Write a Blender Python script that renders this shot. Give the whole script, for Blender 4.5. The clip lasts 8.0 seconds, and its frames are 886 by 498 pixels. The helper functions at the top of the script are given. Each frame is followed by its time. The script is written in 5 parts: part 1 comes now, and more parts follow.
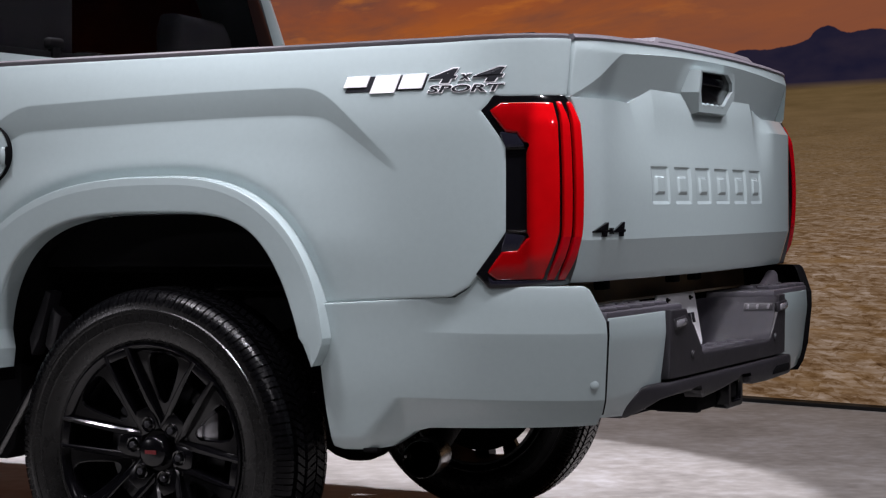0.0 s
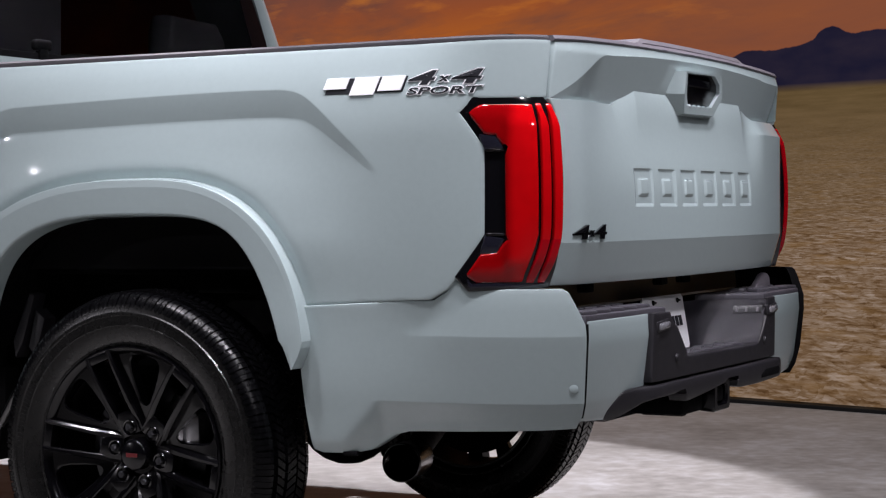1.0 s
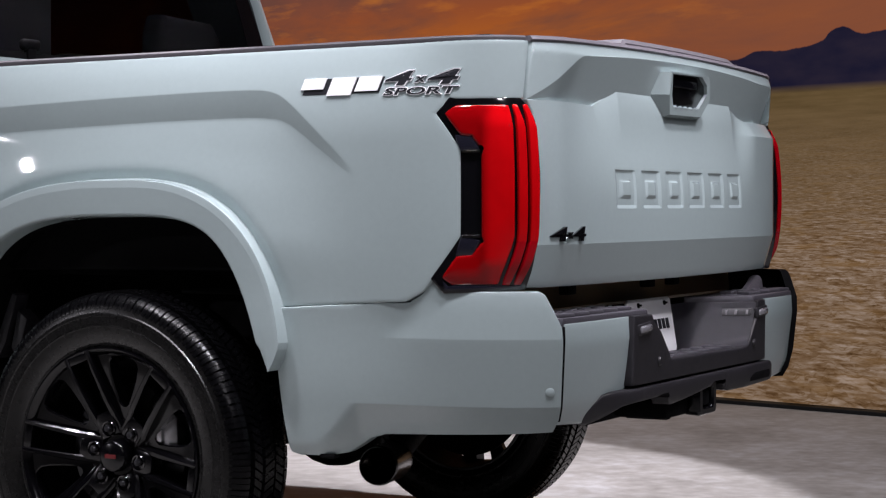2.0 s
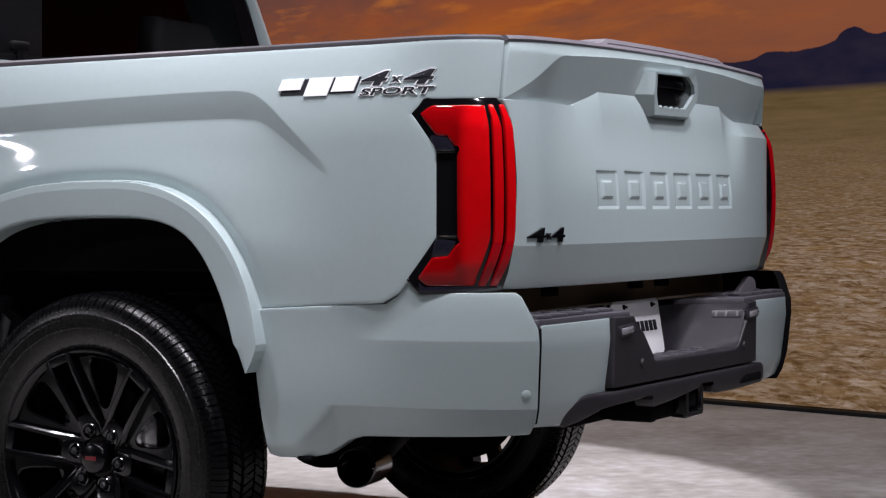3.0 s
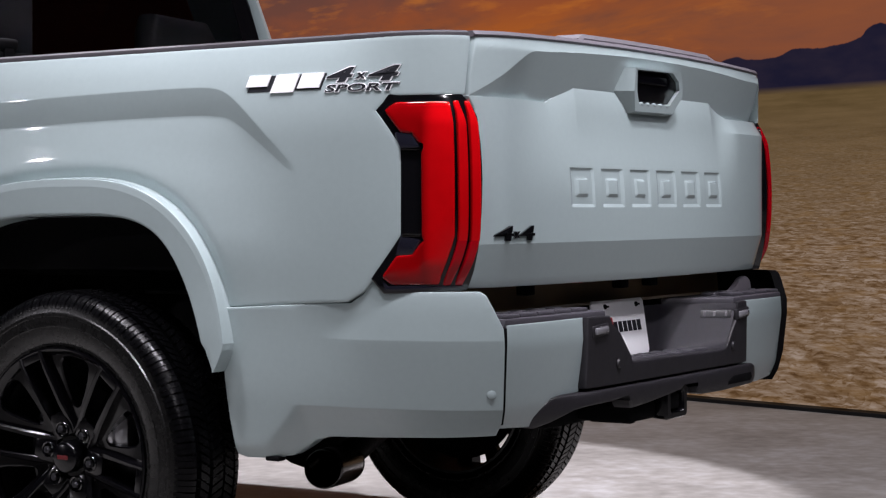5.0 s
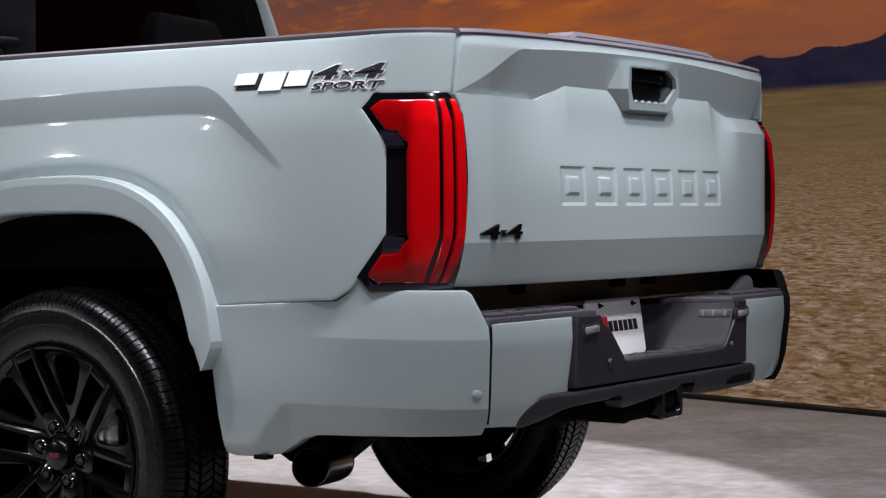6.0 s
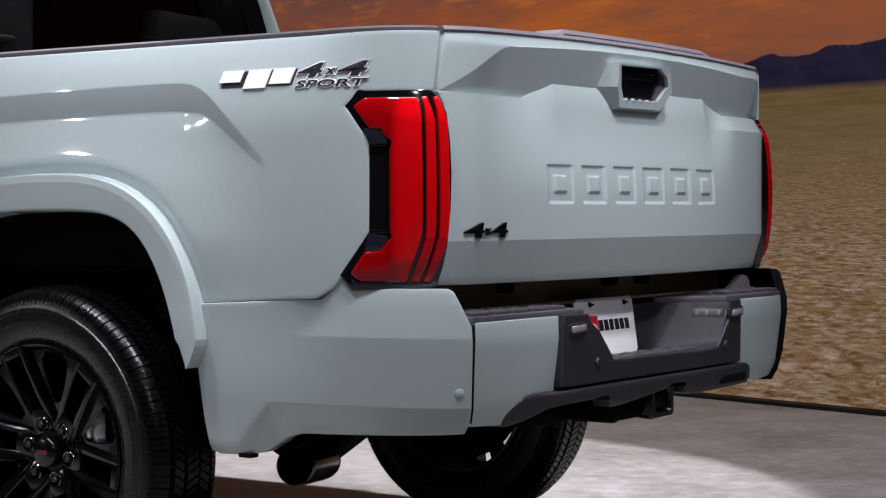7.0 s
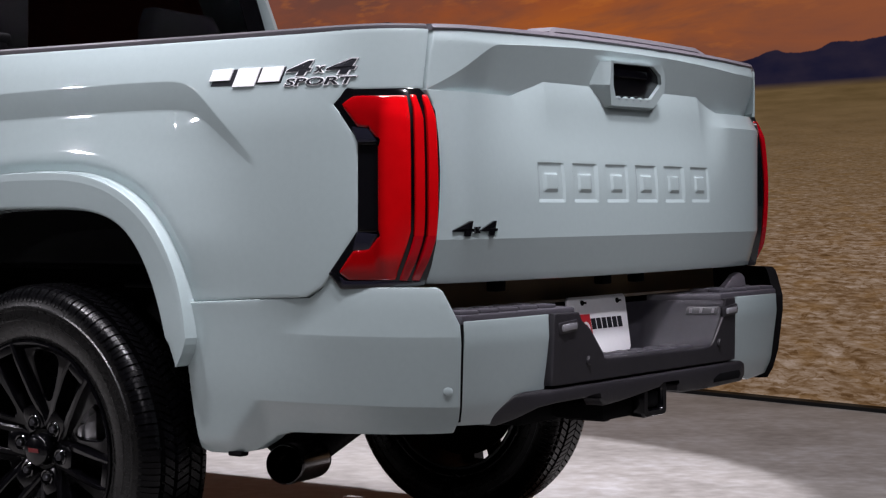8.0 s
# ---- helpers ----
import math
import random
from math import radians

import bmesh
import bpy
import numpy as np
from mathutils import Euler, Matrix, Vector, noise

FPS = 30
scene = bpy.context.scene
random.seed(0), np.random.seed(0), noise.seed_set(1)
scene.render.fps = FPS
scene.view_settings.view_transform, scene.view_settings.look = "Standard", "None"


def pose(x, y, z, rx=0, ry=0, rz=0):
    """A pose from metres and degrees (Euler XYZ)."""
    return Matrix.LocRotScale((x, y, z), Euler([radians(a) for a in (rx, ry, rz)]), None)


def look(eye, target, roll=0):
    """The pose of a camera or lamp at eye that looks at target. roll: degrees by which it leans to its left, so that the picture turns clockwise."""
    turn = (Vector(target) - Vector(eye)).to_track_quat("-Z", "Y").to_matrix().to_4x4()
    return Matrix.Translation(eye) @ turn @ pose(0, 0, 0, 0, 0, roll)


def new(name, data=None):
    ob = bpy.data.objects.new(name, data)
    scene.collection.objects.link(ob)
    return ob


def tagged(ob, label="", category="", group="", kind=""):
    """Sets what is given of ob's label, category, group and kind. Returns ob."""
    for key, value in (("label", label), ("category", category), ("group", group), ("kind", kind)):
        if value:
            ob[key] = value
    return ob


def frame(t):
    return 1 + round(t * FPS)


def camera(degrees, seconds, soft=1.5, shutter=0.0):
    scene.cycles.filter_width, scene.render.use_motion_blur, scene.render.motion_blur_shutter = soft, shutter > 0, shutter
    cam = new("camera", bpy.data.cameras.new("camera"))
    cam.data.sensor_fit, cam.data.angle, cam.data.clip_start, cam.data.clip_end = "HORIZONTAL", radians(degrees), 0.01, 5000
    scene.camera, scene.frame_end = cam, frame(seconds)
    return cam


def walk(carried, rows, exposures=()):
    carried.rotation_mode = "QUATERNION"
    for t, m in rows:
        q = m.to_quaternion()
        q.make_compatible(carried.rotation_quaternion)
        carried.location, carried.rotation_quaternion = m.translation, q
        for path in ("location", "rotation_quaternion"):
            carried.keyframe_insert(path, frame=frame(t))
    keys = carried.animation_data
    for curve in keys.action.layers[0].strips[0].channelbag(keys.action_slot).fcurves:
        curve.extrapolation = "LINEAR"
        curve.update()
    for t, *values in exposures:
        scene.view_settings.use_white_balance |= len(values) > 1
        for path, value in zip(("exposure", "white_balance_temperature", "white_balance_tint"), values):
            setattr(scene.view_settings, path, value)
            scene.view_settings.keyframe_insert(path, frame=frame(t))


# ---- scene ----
cam = camera(26.3, 8.0, soft=1.25)
PATH = [
    (0, (-4.871, -1.732, 1.003), (-3.089, -0.826, 0.962), -0.5),
    (0.5, (-4.84, -1.77, 1.008), (-3.063, -0.853, 0.966), -0.4),
    (1, (-4.804, -1.813, 1.006), (-3.033, -0.885, 0.966), -0.5),
    (1.5, (-4.761, -1.86, 1.011), (-2.997, -0.918, 0.97), -0.4),
    (3, (-4.624, -2.023, 1.004), (-2.888, -1.029, 0.967), -0.4),
    (3.5, (-4.583, -2.067, 1.005), (-2.855, -1.06, 0.967), -0.4),
    (4, (-4.544, -2.109, 1.002), (-2.825, -1.087, 0.966), -0.4),
    (4.5, (-4.502, -2.146, 1.001), (-2.792, -1.11, 0.964), -0.4),
    (6, (-4.372, -2.298, 0.997), (-2.7, -1.202, 0.959), -0.3),
    (6.5, (-4.331, -2.346, 1.0), (-2.67, -1.233, 0.96), -0.3),
    (7, (-4.3, -2.38, 0.995), (-2.647, -1.256, 0.956), -0.2),
    (7.5, (-4.276, -2.408, 0.996), (-2.628, -1.275, 0.955), -0.2),
    (8, (-4.262, -2.423, 1.002), (-2.617, -1.286, 0.958), -0.2),
]
walk(cam, [(t, look(eye, target, roll)) for t, eye, target, roll in PATH])

# ---------------------------------------------------------------- world, lights
world = bpy.data.worlds.new("studio_world")
scene.world = world
world.use_nodes = True
world.node_tree.nodes["Background"].inputs[0].default_value = (0.6, 0.65, 0.75, 1)
world.node_tree.nodes["Background"].inputs[1].default_value = 0.004


def softbox(name, eye, target, size_x, size_y, watts, colour=(1, 1, 1)):
    data = bpy.data.lights.new(name, "AREA")
    data.shape, data.size, data.size_y, data.energy, data.color = "RECTANGLE", size_x, size_y, watts, colour
    ob = new(name, data)
    ob.matrix_world = look(eye, target)
    return ob


def spot(name, eye, target, watts, cone, radius=0.06, blend=0.5, colour=(1, 1, 1)):
    data = bpy.data.lights.new(name, "SPOT")
    data.energy, data.spot_size, data.spot_blend = watts, radians(cone), blend
    data.shadow_soft_size, data.color = radius, colour
    ob = new(name, data)
    ob.matrix_world = look(eye, target)
    return ob


COOL = (1.03, 0.985, 1.085)
softbox("overhead_softbox", (-0.6, 0.6, 6.5), (-0.6, 0.6, 0), 2.0, 4.0, 265, COOL)
spot("stage_spot", (-2.9, 2.0, 6.3), (-0.8, 1.3, 2.1), 1080, 27, 0.30, 0.8, COOL)
spot("stage_spot", (-2.9, 0.0, 6.3), (-0.8, 0.4, 2.1), 760, 27, 0.30, 0.8, COOL)
spot("stage_spot", (-1.7, -2.1, 6.3), (-0.5, 0.1, 2.0), 1480, 27, 0.30, 0.8, COOL)
spot("stage_spot", (-0.2, -3.3, 5.7), (0.1, 0.1, 1.98), 950, 27, 0.30, 0.8, COOL)
spot("stage_spot", (-5.0, -4.2, 4.3), (-0.5, 0.3, 1.7), 320, 26, 0.10, 0.8, COOL)
spot("stage_spot", (-6.3, 6.6, 2.75), (-0.9, 1.0, 1.15), 190, 24, 0.055, 0.6, COOL)
spot("stage_spot", (0.31, 2.41, 6.3), (0.31, 2.4101, 0), 1680, 46.1, 0.06, 0.04, COOL)


# ---------------------------------------------------------------- materials
def material(name):
    m = bpy.data.materials.new(name)
    m.use_nodes = True
    return m, m.node_tree.nodes, m.node_tree.links, m.node_tree.nodes["Principled BSDF"]


def plain(name, base, rough, metal=0.0, coat=0.0, vary=0.12, grain=60.0, bump=0.0, bump_scale=300.0, spec=0.5, stretch=(1, 1, 1)):
    """A surface with two scales of variation in tone and gloss, and a fine relief."""
    m, n, l, p = material(name)
    tc = n.new("ShaderNodeTexCoord")
    mp = n.new("ShaderNodeMapping")
    mp.inputs["Scale"].default_value = stretch
    l.new(tc.outputs["Object"], mp.inputs["Vector"])
    big, small = n.new("ShaderNodeTexNoise"), n.new("ShaderNodeTexNoise")
    big.inputs["Scale"].default_value, small.inputs["Scale"].default_value = grain / 14, grain
    for q in (big, small):
        q.inputs["Detail"].default_value = 4
        l.new(mp.outputs[0], q.inputs["Vector"])
    add = n.new("ShaderNodeMath")
    add.operation = "ADD"
    l.new(big.outputs[0], add.inputs[0])
    l.new(small.outputs[0], add.inputs[1])
    tone = n.new("ShaderNodeMapRange")
    tone.inputs[1].default_value, tone.inputs[2].default_value = 0.6, 1.4
    tone.inputs[3].default_value, tone.inputs[4].default_value = 1 - vary, 1 + vary
    l.new(add.outputs[0], tone.inputs[0])
    mix = n.new("ShaderNodeVectorMath")
    mix.operation = "SCALE"
    mix.inputs[0].default_value = base
    l.new(tone.outputs[0], mix.inputs["Scale"])
    l.new(mix.outputs[0], p.inputs["Base Color"])
    gl = n.new("ShaderNodeMapRange")
    gl.inputs[1].default_value, gl.inputs[2].default_value = 0.6, 1.4
    gl.inputs[3].default_value, gl.inputs[4].default_value = rough * (1 - vary), min(1, rough * (1 + vary))
    l.new(add.outputs[0], gl.inputs[0])
    l.new(gl.outputs[0], p.inputs["Roughness"])
    p.inputs["Metallic"].default_value = metal
    p.inputs["Coat Weight"].default_value = coat
    p.inputs["Coat Roughness"].default_value = 0.025
    p.inputs["Specular IOR Level"].default_value = spec
    if bump:
        f = n.new("ShaderNodeTexNoise")
        f.inputs["Scale"].default_value, f.inputs["Detail"].default_value = bump_scale, 3
        l.new(mp.outputs[0], f.inputs["Vector"])
        b = n.new("ShaderNodeBump")
        b.inputs["Strength"].default_value, b.inputs["Distance"].default_value = bump, 0.002
        l.new(f.outputs[0], b.inputs["Height"])
        l.new(b.outputs[0], p.inputs["Normal"])
    return m


PAINT = plain("grey_green_paint", (0.345, 0.418, 0.420), 0.5, coat=1.0, vary=0.03, grain=900, spec=0.25)
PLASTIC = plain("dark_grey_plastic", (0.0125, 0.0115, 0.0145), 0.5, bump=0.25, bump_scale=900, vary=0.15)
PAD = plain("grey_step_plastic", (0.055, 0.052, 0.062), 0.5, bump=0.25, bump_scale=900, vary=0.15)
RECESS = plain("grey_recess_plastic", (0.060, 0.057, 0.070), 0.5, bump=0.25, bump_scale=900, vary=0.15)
RAIL = plain("grey_rail_plastic", (0.12, 0.111, 0.126), 0.5, bump=0.25, bump_scale=900, vary=0.12)
RAIL_DARK = plain("dark_grey_rail_plastic", (0.060, 0.056, 0.063), 0.5, bump=0.25, bump_scale=900, vary=0.12)
BLACK = plain("black_plastic", (0.004, 0.004, 0.0045), 0.75, vary=0.2, spec=0.06)
LINER = plain("dark_felt_liner", (0.0018, 0.0017, 0.002), 0.8, spec=0.12, vary=0.35, grain=25, bump=0.3, bump_scale=250)
SMOOTH_BLACK = plain("smooth_black_plastic", (0.002, 0.002, 0.003), 0.2, spec=0.12, vary=0.1)
GLOSS = plain("gloss_black", (0.004, 0.004, 0.005), 0.12, coat=1.0, vary=0.1)
RUBBER = plain("tyre_rubber", (0.0020, 0.0020, 0.0024), 0.26, spec=0.20, bump=0.15, bump_scale=400, vary=0.25)
SIDE_RUBBER = plain("tyre_sidewall_rubber", (0.0050, 0.0049, 0.0048), 0.28, spec=0.42, bump=0.12, bump_scale=500, vary=0.2)
RIM = plain("satin_black_alloy", (0.0022, 0.0021, 0.0028), 0.19, coat=0.15, spec=0.25, vary=0.15)
NUT = plain("grey_nut_metal", (0.055, 0.055, 0.06), 0.45, metal=1.0, vary=0.15)
STEEL = plain("dark_steel", (0.03, 0.03, 0.032), 0.4, metal=0.6, vary=0.3, grain=40)
CHROME = plain("dark_chrome", (0.09, 0.085, 0.085), 0.2, metal=1.0, vary=0.1)
CALIPER = plain("cast_caliper_metal", (0.45, 0.45, 0.47), 0.32, metal=0.9, vary=0.2)
DISC = plain("brushed_brake_metal", (0.10, 0.10, 0.105), 0.35, metal=1.0, vary=0.2)
WHITE = plain("white_enamel", (0.88, 0.88, 0.9), 0.3, vary=0.03)
BADGE_DARK = plain("graphite_badge", (0.016, 0.017, 0.021), 0.5, vary=0.1, spec=0.2)
RED_MARK = plain("red_enamel", (0.5, 0.02, 0.03), 0.4, vary=0.05)
CAP_RED = plain("dull_red_print", (0.11, 0.006, 0.008), 0.4, vary=0.05)
SPOILER = plain("pale_grey_plastic", (0.13, 0.12, 0.132), 0.5, bump=0.2, bump_scale=900, vary=0.1)
LENS = plain("red_lamp_lens", (0.48, 0.0017, 0.004), 0.5, coat=0.8, spec=0.0, vary=0.04, grain=30)
LENS_DEEP = plain("deep_red_lens", (0.34, 0.0010, 0.006), 0.5, coat=0.8, spec=0.0, vary=0.04, grain=30)


def lens_material():
    """The main lamp lens: deep red in front, smoothly brighter red towards its rear edge."""
    m, n, l, p = material("graded_red_lens")
    tc, sep = n.new("ShaderNodeTexCoord"), n.new("ShaderNodeSeparateXYZ")
    l.new(tc.outputs["Object"], sep.inputs[0])
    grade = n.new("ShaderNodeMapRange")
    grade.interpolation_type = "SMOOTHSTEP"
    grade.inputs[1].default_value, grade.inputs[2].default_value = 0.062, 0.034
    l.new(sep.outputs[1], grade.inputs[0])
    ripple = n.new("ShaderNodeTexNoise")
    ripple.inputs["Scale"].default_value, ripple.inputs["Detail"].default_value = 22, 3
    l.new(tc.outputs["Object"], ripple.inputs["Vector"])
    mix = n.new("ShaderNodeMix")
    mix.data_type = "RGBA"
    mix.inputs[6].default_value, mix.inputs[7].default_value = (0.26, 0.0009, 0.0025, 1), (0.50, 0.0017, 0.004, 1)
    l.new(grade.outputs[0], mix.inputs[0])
    tone = n.new("ShaderNodeMapRange")
    tone.inputs[3].default_value, tone.inputs[4].default_value = 0.84, 1.14
    l.new(ripple.outputs[0], tone.inputs[0])
    scale = n.new("ShaderNodeVectorMath")
    scale.operation = "SCALE"
    l.new(mix.outputs[2], scale.inputs[0])
    l.new(tone.outputs[0], scale.inputs["Scale"])
    l.new(scale.outputs[0], p.inputs["Base Color"])
    p.inputs["Roughness"].default_value = 0.5
    p.inputs["Specular IOR Level"].default_value = 0.0
    p.inputs["Coat Weight"].default_value, p.inputs["Coat Roughness"].default_value = 0.9, 0.02
    return m


LENS_MAIN = lens_material()
SMOKED = plain("smoked_lamp_plastic", (0.012, 0.012, 0.02), 0.2, coat=1.0, vary=0.1)
# body-coloured sill; the brown light reflected onto it is put into the colour
SILL = plain("brown_primed_metal", (0.16, 0.105, 0.05), 0.6, vary=0.25, grain=12)
SEAT = plain("grey_seat_fabric", (0.10, 0.108, 0.108), 0.9, bump=0.4, bump_scale=500)
CLEAR = plain("clear_lamp_plastic", (0.20, 0.20, 0.215), 0.1, coat=1.0, vary=0.05)


def glass_material(name, tint):
    m, n, l, p = material(name)
    p.inputs["Base Color"].default_value = tint
    p.inputs["Transmission Weight"].default_value = 1.0
    p.inputs["Roughness"].default_value = 0.02
    p.inputs["IOR"].default_value = 1.1
    return m


GLASS = glass_material("tinted_window_glass", (0.42, 0.40, 0.42, 1))
PRIVACY = glass_material("dark_privacy_glass", (0.018, 0.014, 0.022, 1))


def floor_material():
    """Polished pale concrete with cloudy stains, trowel streaks and fine grain."""
    m, n, l, p = material("pale_stage_floor")
    tc, mp = n.new("ShaderNodeTexCoord"), n.new("ShaderNodeMapping")
    mp.inputs["Rotation"].default_value = (0, 0, radians(74))
    mp.inputs["Scale"].default_value = (1.0, 1.0, 1.0)
    l.new(tc.outputs["Object"], mp.inputs["Vector"])
    cloud, streak = n.new("ShaderNodeTexNoise"), n.new("ShaderNodeTexNoise")
    cloud.inputs["Scale"].default_value, cloud.inputs["Detail"].default_value = 1.6, 6
    streak.inputs["Scale"].default_value, streak.inputs["Detail"].default_value = 17.0, 9
    cloud.inputs["Distortion"].default_value = 0.6
    l.new(mp.outputs[0], cloud.inputs["Vector"])
    l.new(mp.outputs[0], streak.inputs["Vector"])
    mix = n.new("ShaderNodeMix")
    mix.inputs[0].default_value = 0.46
    l.new(cloud.outputs[0], mix.inputs[2])
    l.new(streak.outputs[0], mix.inputs[3])
    ramp = n.new("ShaderNodeValToRGB")
    e = ramp.color_ramp.elements
    e[0].position, e[0].color = 0.34, (0.28, 0.268, 0.25, 1)
    e[1].position, e[1].color = 0.68, (0.58, 0.58, 0.575, 1)
    mid = e.new(0.5)
    mid.color = (0.42, 0.405, 0.38, 1)
    l.new(mix.outputs[0], ramp.inputs[0])
    l.new(ramp.outputs[0], p.inputs["Base Color"])
    rr = n.new("ShaderNodeMapRange")
    rr.inputs[3].default_value, rr.inputs[4].default_value = 0.42, 0.65
    l.new(streak.outputs[0], rr.inputs[0])
    l.new(rr.outputs[0], p.inputs["Roughness"])
    b = n.new("ShaderNodeBump")
    b.inputs["Strength"].default_value, b.inputs["Distance"].default_value = 0.15, 0.004
    l.new(streak.outputs[0], b.inputs["Height"])
    l.new(b.outputs[0], p.inputs["Normal"])
    return m


FLOOR = floor_material()
DARK_WALL = plain("black_drape", (0.012, 0.012, 0.014), 0.95, vary=0.3, grain=8)
TRIM = plain("black_screen_edge", (0.004, 0.004, 0.004), 0.7)

HORIZON = 1.613


def screen_material():
    """The picture on the lit screen: a dry lake bed, a violet ridge and a sunset. x runs along the screen, z up."""
    m, n, l, p = material("desert_sunset_screen")
    n.remove(p)

    def math_(op, a, b=None, c=None):
        q = n.new("ShaderNodeMath")
        q.operation = op
        for i, v in enumerate((a, b, c)):
            if v is None:
                continue
            if hasattr(v, "links"):
                l.new(v, q.inputs[i])
            else:
                q.inputs[i].default_value = v
        return q.outputs[0]

    def noise_(vec, scale, detail=5, rough=0.55, dist=0.0):
        q = n.new("ShaderNodeTexNoise")
        q.inputs["Scale"].default_value, q.inputs["Detail"].default_value = scale, detail
        q.inputs["Roughness"].default_value, q.inputs["Distortion"].default_value = rough, dist
        l.new(vec, q.inputs["Vector"])
        return q.outputs[0]

    def vec_(x, y, z=0.0):
        q = n.new("ShaderNodeCombineXYZ")
        for i, v in enumerate((x, y, z)):
            if hasattr(v, "links"):
                l.new(v, q.inputs[i])
            else:
                q.inputs[i].default_value = v
        return q.outputs[0]

    def ramp_(fac, stops, mode="LINEAR"):
        q = n.new("ShaderNodeValToRGB")
        q.color_ramp.interpolation = mode
        e = q.color_ramp.elements
        e[0].position, e[0].color = stops[0][0], (*stops[0][1], 1)
        e[1].position, e[1].color = stops[-1][0], (*stops[-1][1], 1)
        for pos, col in stops[1:-1]:
            e.new(pos).color = (*col, 1)
        l.new(fac, q.inputs[0])
        return q.outputs[0]

    def mix_(fac, a, b, blend="MIX"):
        q = n.new("ShaderNodeMix")
        q.data_type, q.blend_type = "RGBA", blend
        if hasattr(fac, "links"):
            l.new(fac, q.inputs[0])
        else:
            q.inputs[0].default_value = fac
        l.new(a, q.inputs[6])
        l.new(b, q.inputs[7])
        return q.outputs[2]

    tc, sep = n.new("ShaderNodeTexCoord"), n.new("ShaderNodeSeparateXYZ")
    l.new(tc.outputs["Object"], sep.inputs[0])
    s, z = sep.outputs[0], sep.outputs[2]
    # the ridge: its height over the horizon along the screen
    curve = n.new("ShaderNodeFloatCurve")
    c = curve.mapping.curves[0]
    pts = [(-1.2, .24), (-0.6, .23), (-0.42, .262), (-0.29, .252), (-0.165, .292), (-0.06, .236), (0.06, .208), (0.2, .198), (0.34, .205), (0.42, .178),
           (0.58, .165), (0.66, .172), (0.72, .188), (0.82, .165), (1.1, .12), (1.5, .07), (2.2, .0)]
    lo, hi = -1.2, 2.2
    c.points[0].location, c.points[1].location = (0, pts[0][1] * 3), (1, 0)
    for a, b in pts[1:-1]:
        c.points.new((a - lo) / (hi - lo), b * 3)
    curve.mapping.update()
    mr = n.new("ShaderNodeMapRange")
    mr.inputs[1].default_value, mr.inputs[2].default_value = lo, hi
    l.new(s, mr.inputs[0])
    l.new(mr.outputs[0], curve.inputs["Value"])
    rough = noise_(vec_(s, 0.0), 14, 4)
    ridge = math_("ADD", math_("DIVIDE", curve.outputs[0], 3.0), math_("MULTIPLY", math_("SUBTRACT", rough, 0.5), 0.022))
    over = math_("SUBTRACT", z, HORIZON)
    hill = math_("MULTIPLY", math_("SUBTRACT", ridge, over), 160)
    hill = math_("MINIMUM", math_("MAXIMUM", hill, 0.0), 1.0)
    sky_up = math_("DIVIDE", over, 1.6)
    # sky
    warm = noise_(vec_(math_("MULTIPLY", s, 0.55), math_("MULTIPLY", z, 2.6)), 1.3, 6, 0.6, 0.4)
    sky = ramp_(sky_up, [(0.0, (0.20, 0.080, 0.036)), (0.14, (0.26, 0.074, 0.026)), (0.26, (0.36, 0.095, 0.018)), (0.36, (0.27, 0.070, 0.024)),
                         (0.5, (0.17, 0.058, 0.040)), (1.0, (0.07, 0.035, 0.045))])
    cloud = ramp_(warm, [(0.40, (0, 0, 0)), (0.62, (1, 1, 1))])
    dusk = n.new("ShaderNodeRGB")
    dusk.outputs[0].default_value = (0.115, 0.050, 0.040, 1)
    sky = mix_(math_("MULTIPLY", cloud, 0.75), sky, dusk.outputs[0])
    glow = ramp_(noise_(vec_(math_("MULTIPLY", s, 0.9), math_("MULTIPLY", z, 4.5), 3.0), 1.6, 5, 0.6), [(0.56, (0, 0, 0)), (0.74, (1, 1, 1))])
    fire = n.new("ShaderNodeRGB")
    fire.outputs[0].default_value = (0.50, 0.15, 0.022, 1)
    sky = mix_(math_("MULTIPLY", glow, 0.6), sky, fire.outputs[0])
    # right of the ridge the sky is redder and duller
    side = n.new("ShaderNodeMapRange")
    side.inputs[1].default_value, side.inputs[2].default_value = 1.8, -0.3
    side.interpolation_type = "SMOOTHSTEP"
    l.new(s, side.inputs[0])
    dull = n.new("ShaderNodeRGB")
    dull.outputs[0].default_value = (0.215, 0.070, 0.036, 1)
    sky = mix_(math_("MULTIPLY", side.outputs[0], 0.75), sky, dull.outputs[0])
    # ridge tones
    mtone = noise_(vec_(math_("MULTIPLY", s, 1.0), math_("MULTIPLY", z, 2.5)), 3.0, 5)
    mount = ramp_(mtone, [(0.3, (0.008, 0.008, 0.024)), (0.7, (0.021, 0.016, 0.030))])
    # lake bed in perspective
    below = math_("MAXIMUM", math_("SUBTRACT", HORIZON, z), 0.02)
    depth = math_("DIVIDE", 1.0, below)
    across = math_("MULTIPLY", s, depth)
    wob = noise_(vec_(math_("MULTIPLY", across, 5.0), math_("MULTIPLY", depth, 12.0)), 1.0, 4)
    wob2 = math_("SUBTRACT", wob, 0.5)
    # broken plates of mud with dark undersides, long banks and fine grit
    cell_at = vec_(math_("ADD", math_("MULTIPLY", across, 11.0), math_("MULTIPLY", wob2, 3.0)), math_("ADD", math_("MULTIPLY", depth, 95.0), math_("MULTIPLY", wob2, 9.0)))
    cell, edge = n.new("ShaderNodeTexVoronoi"), n.new("ShaderNodeTexVoronoi")
    edge.feature = "DISTANCE_TO_EDGE"
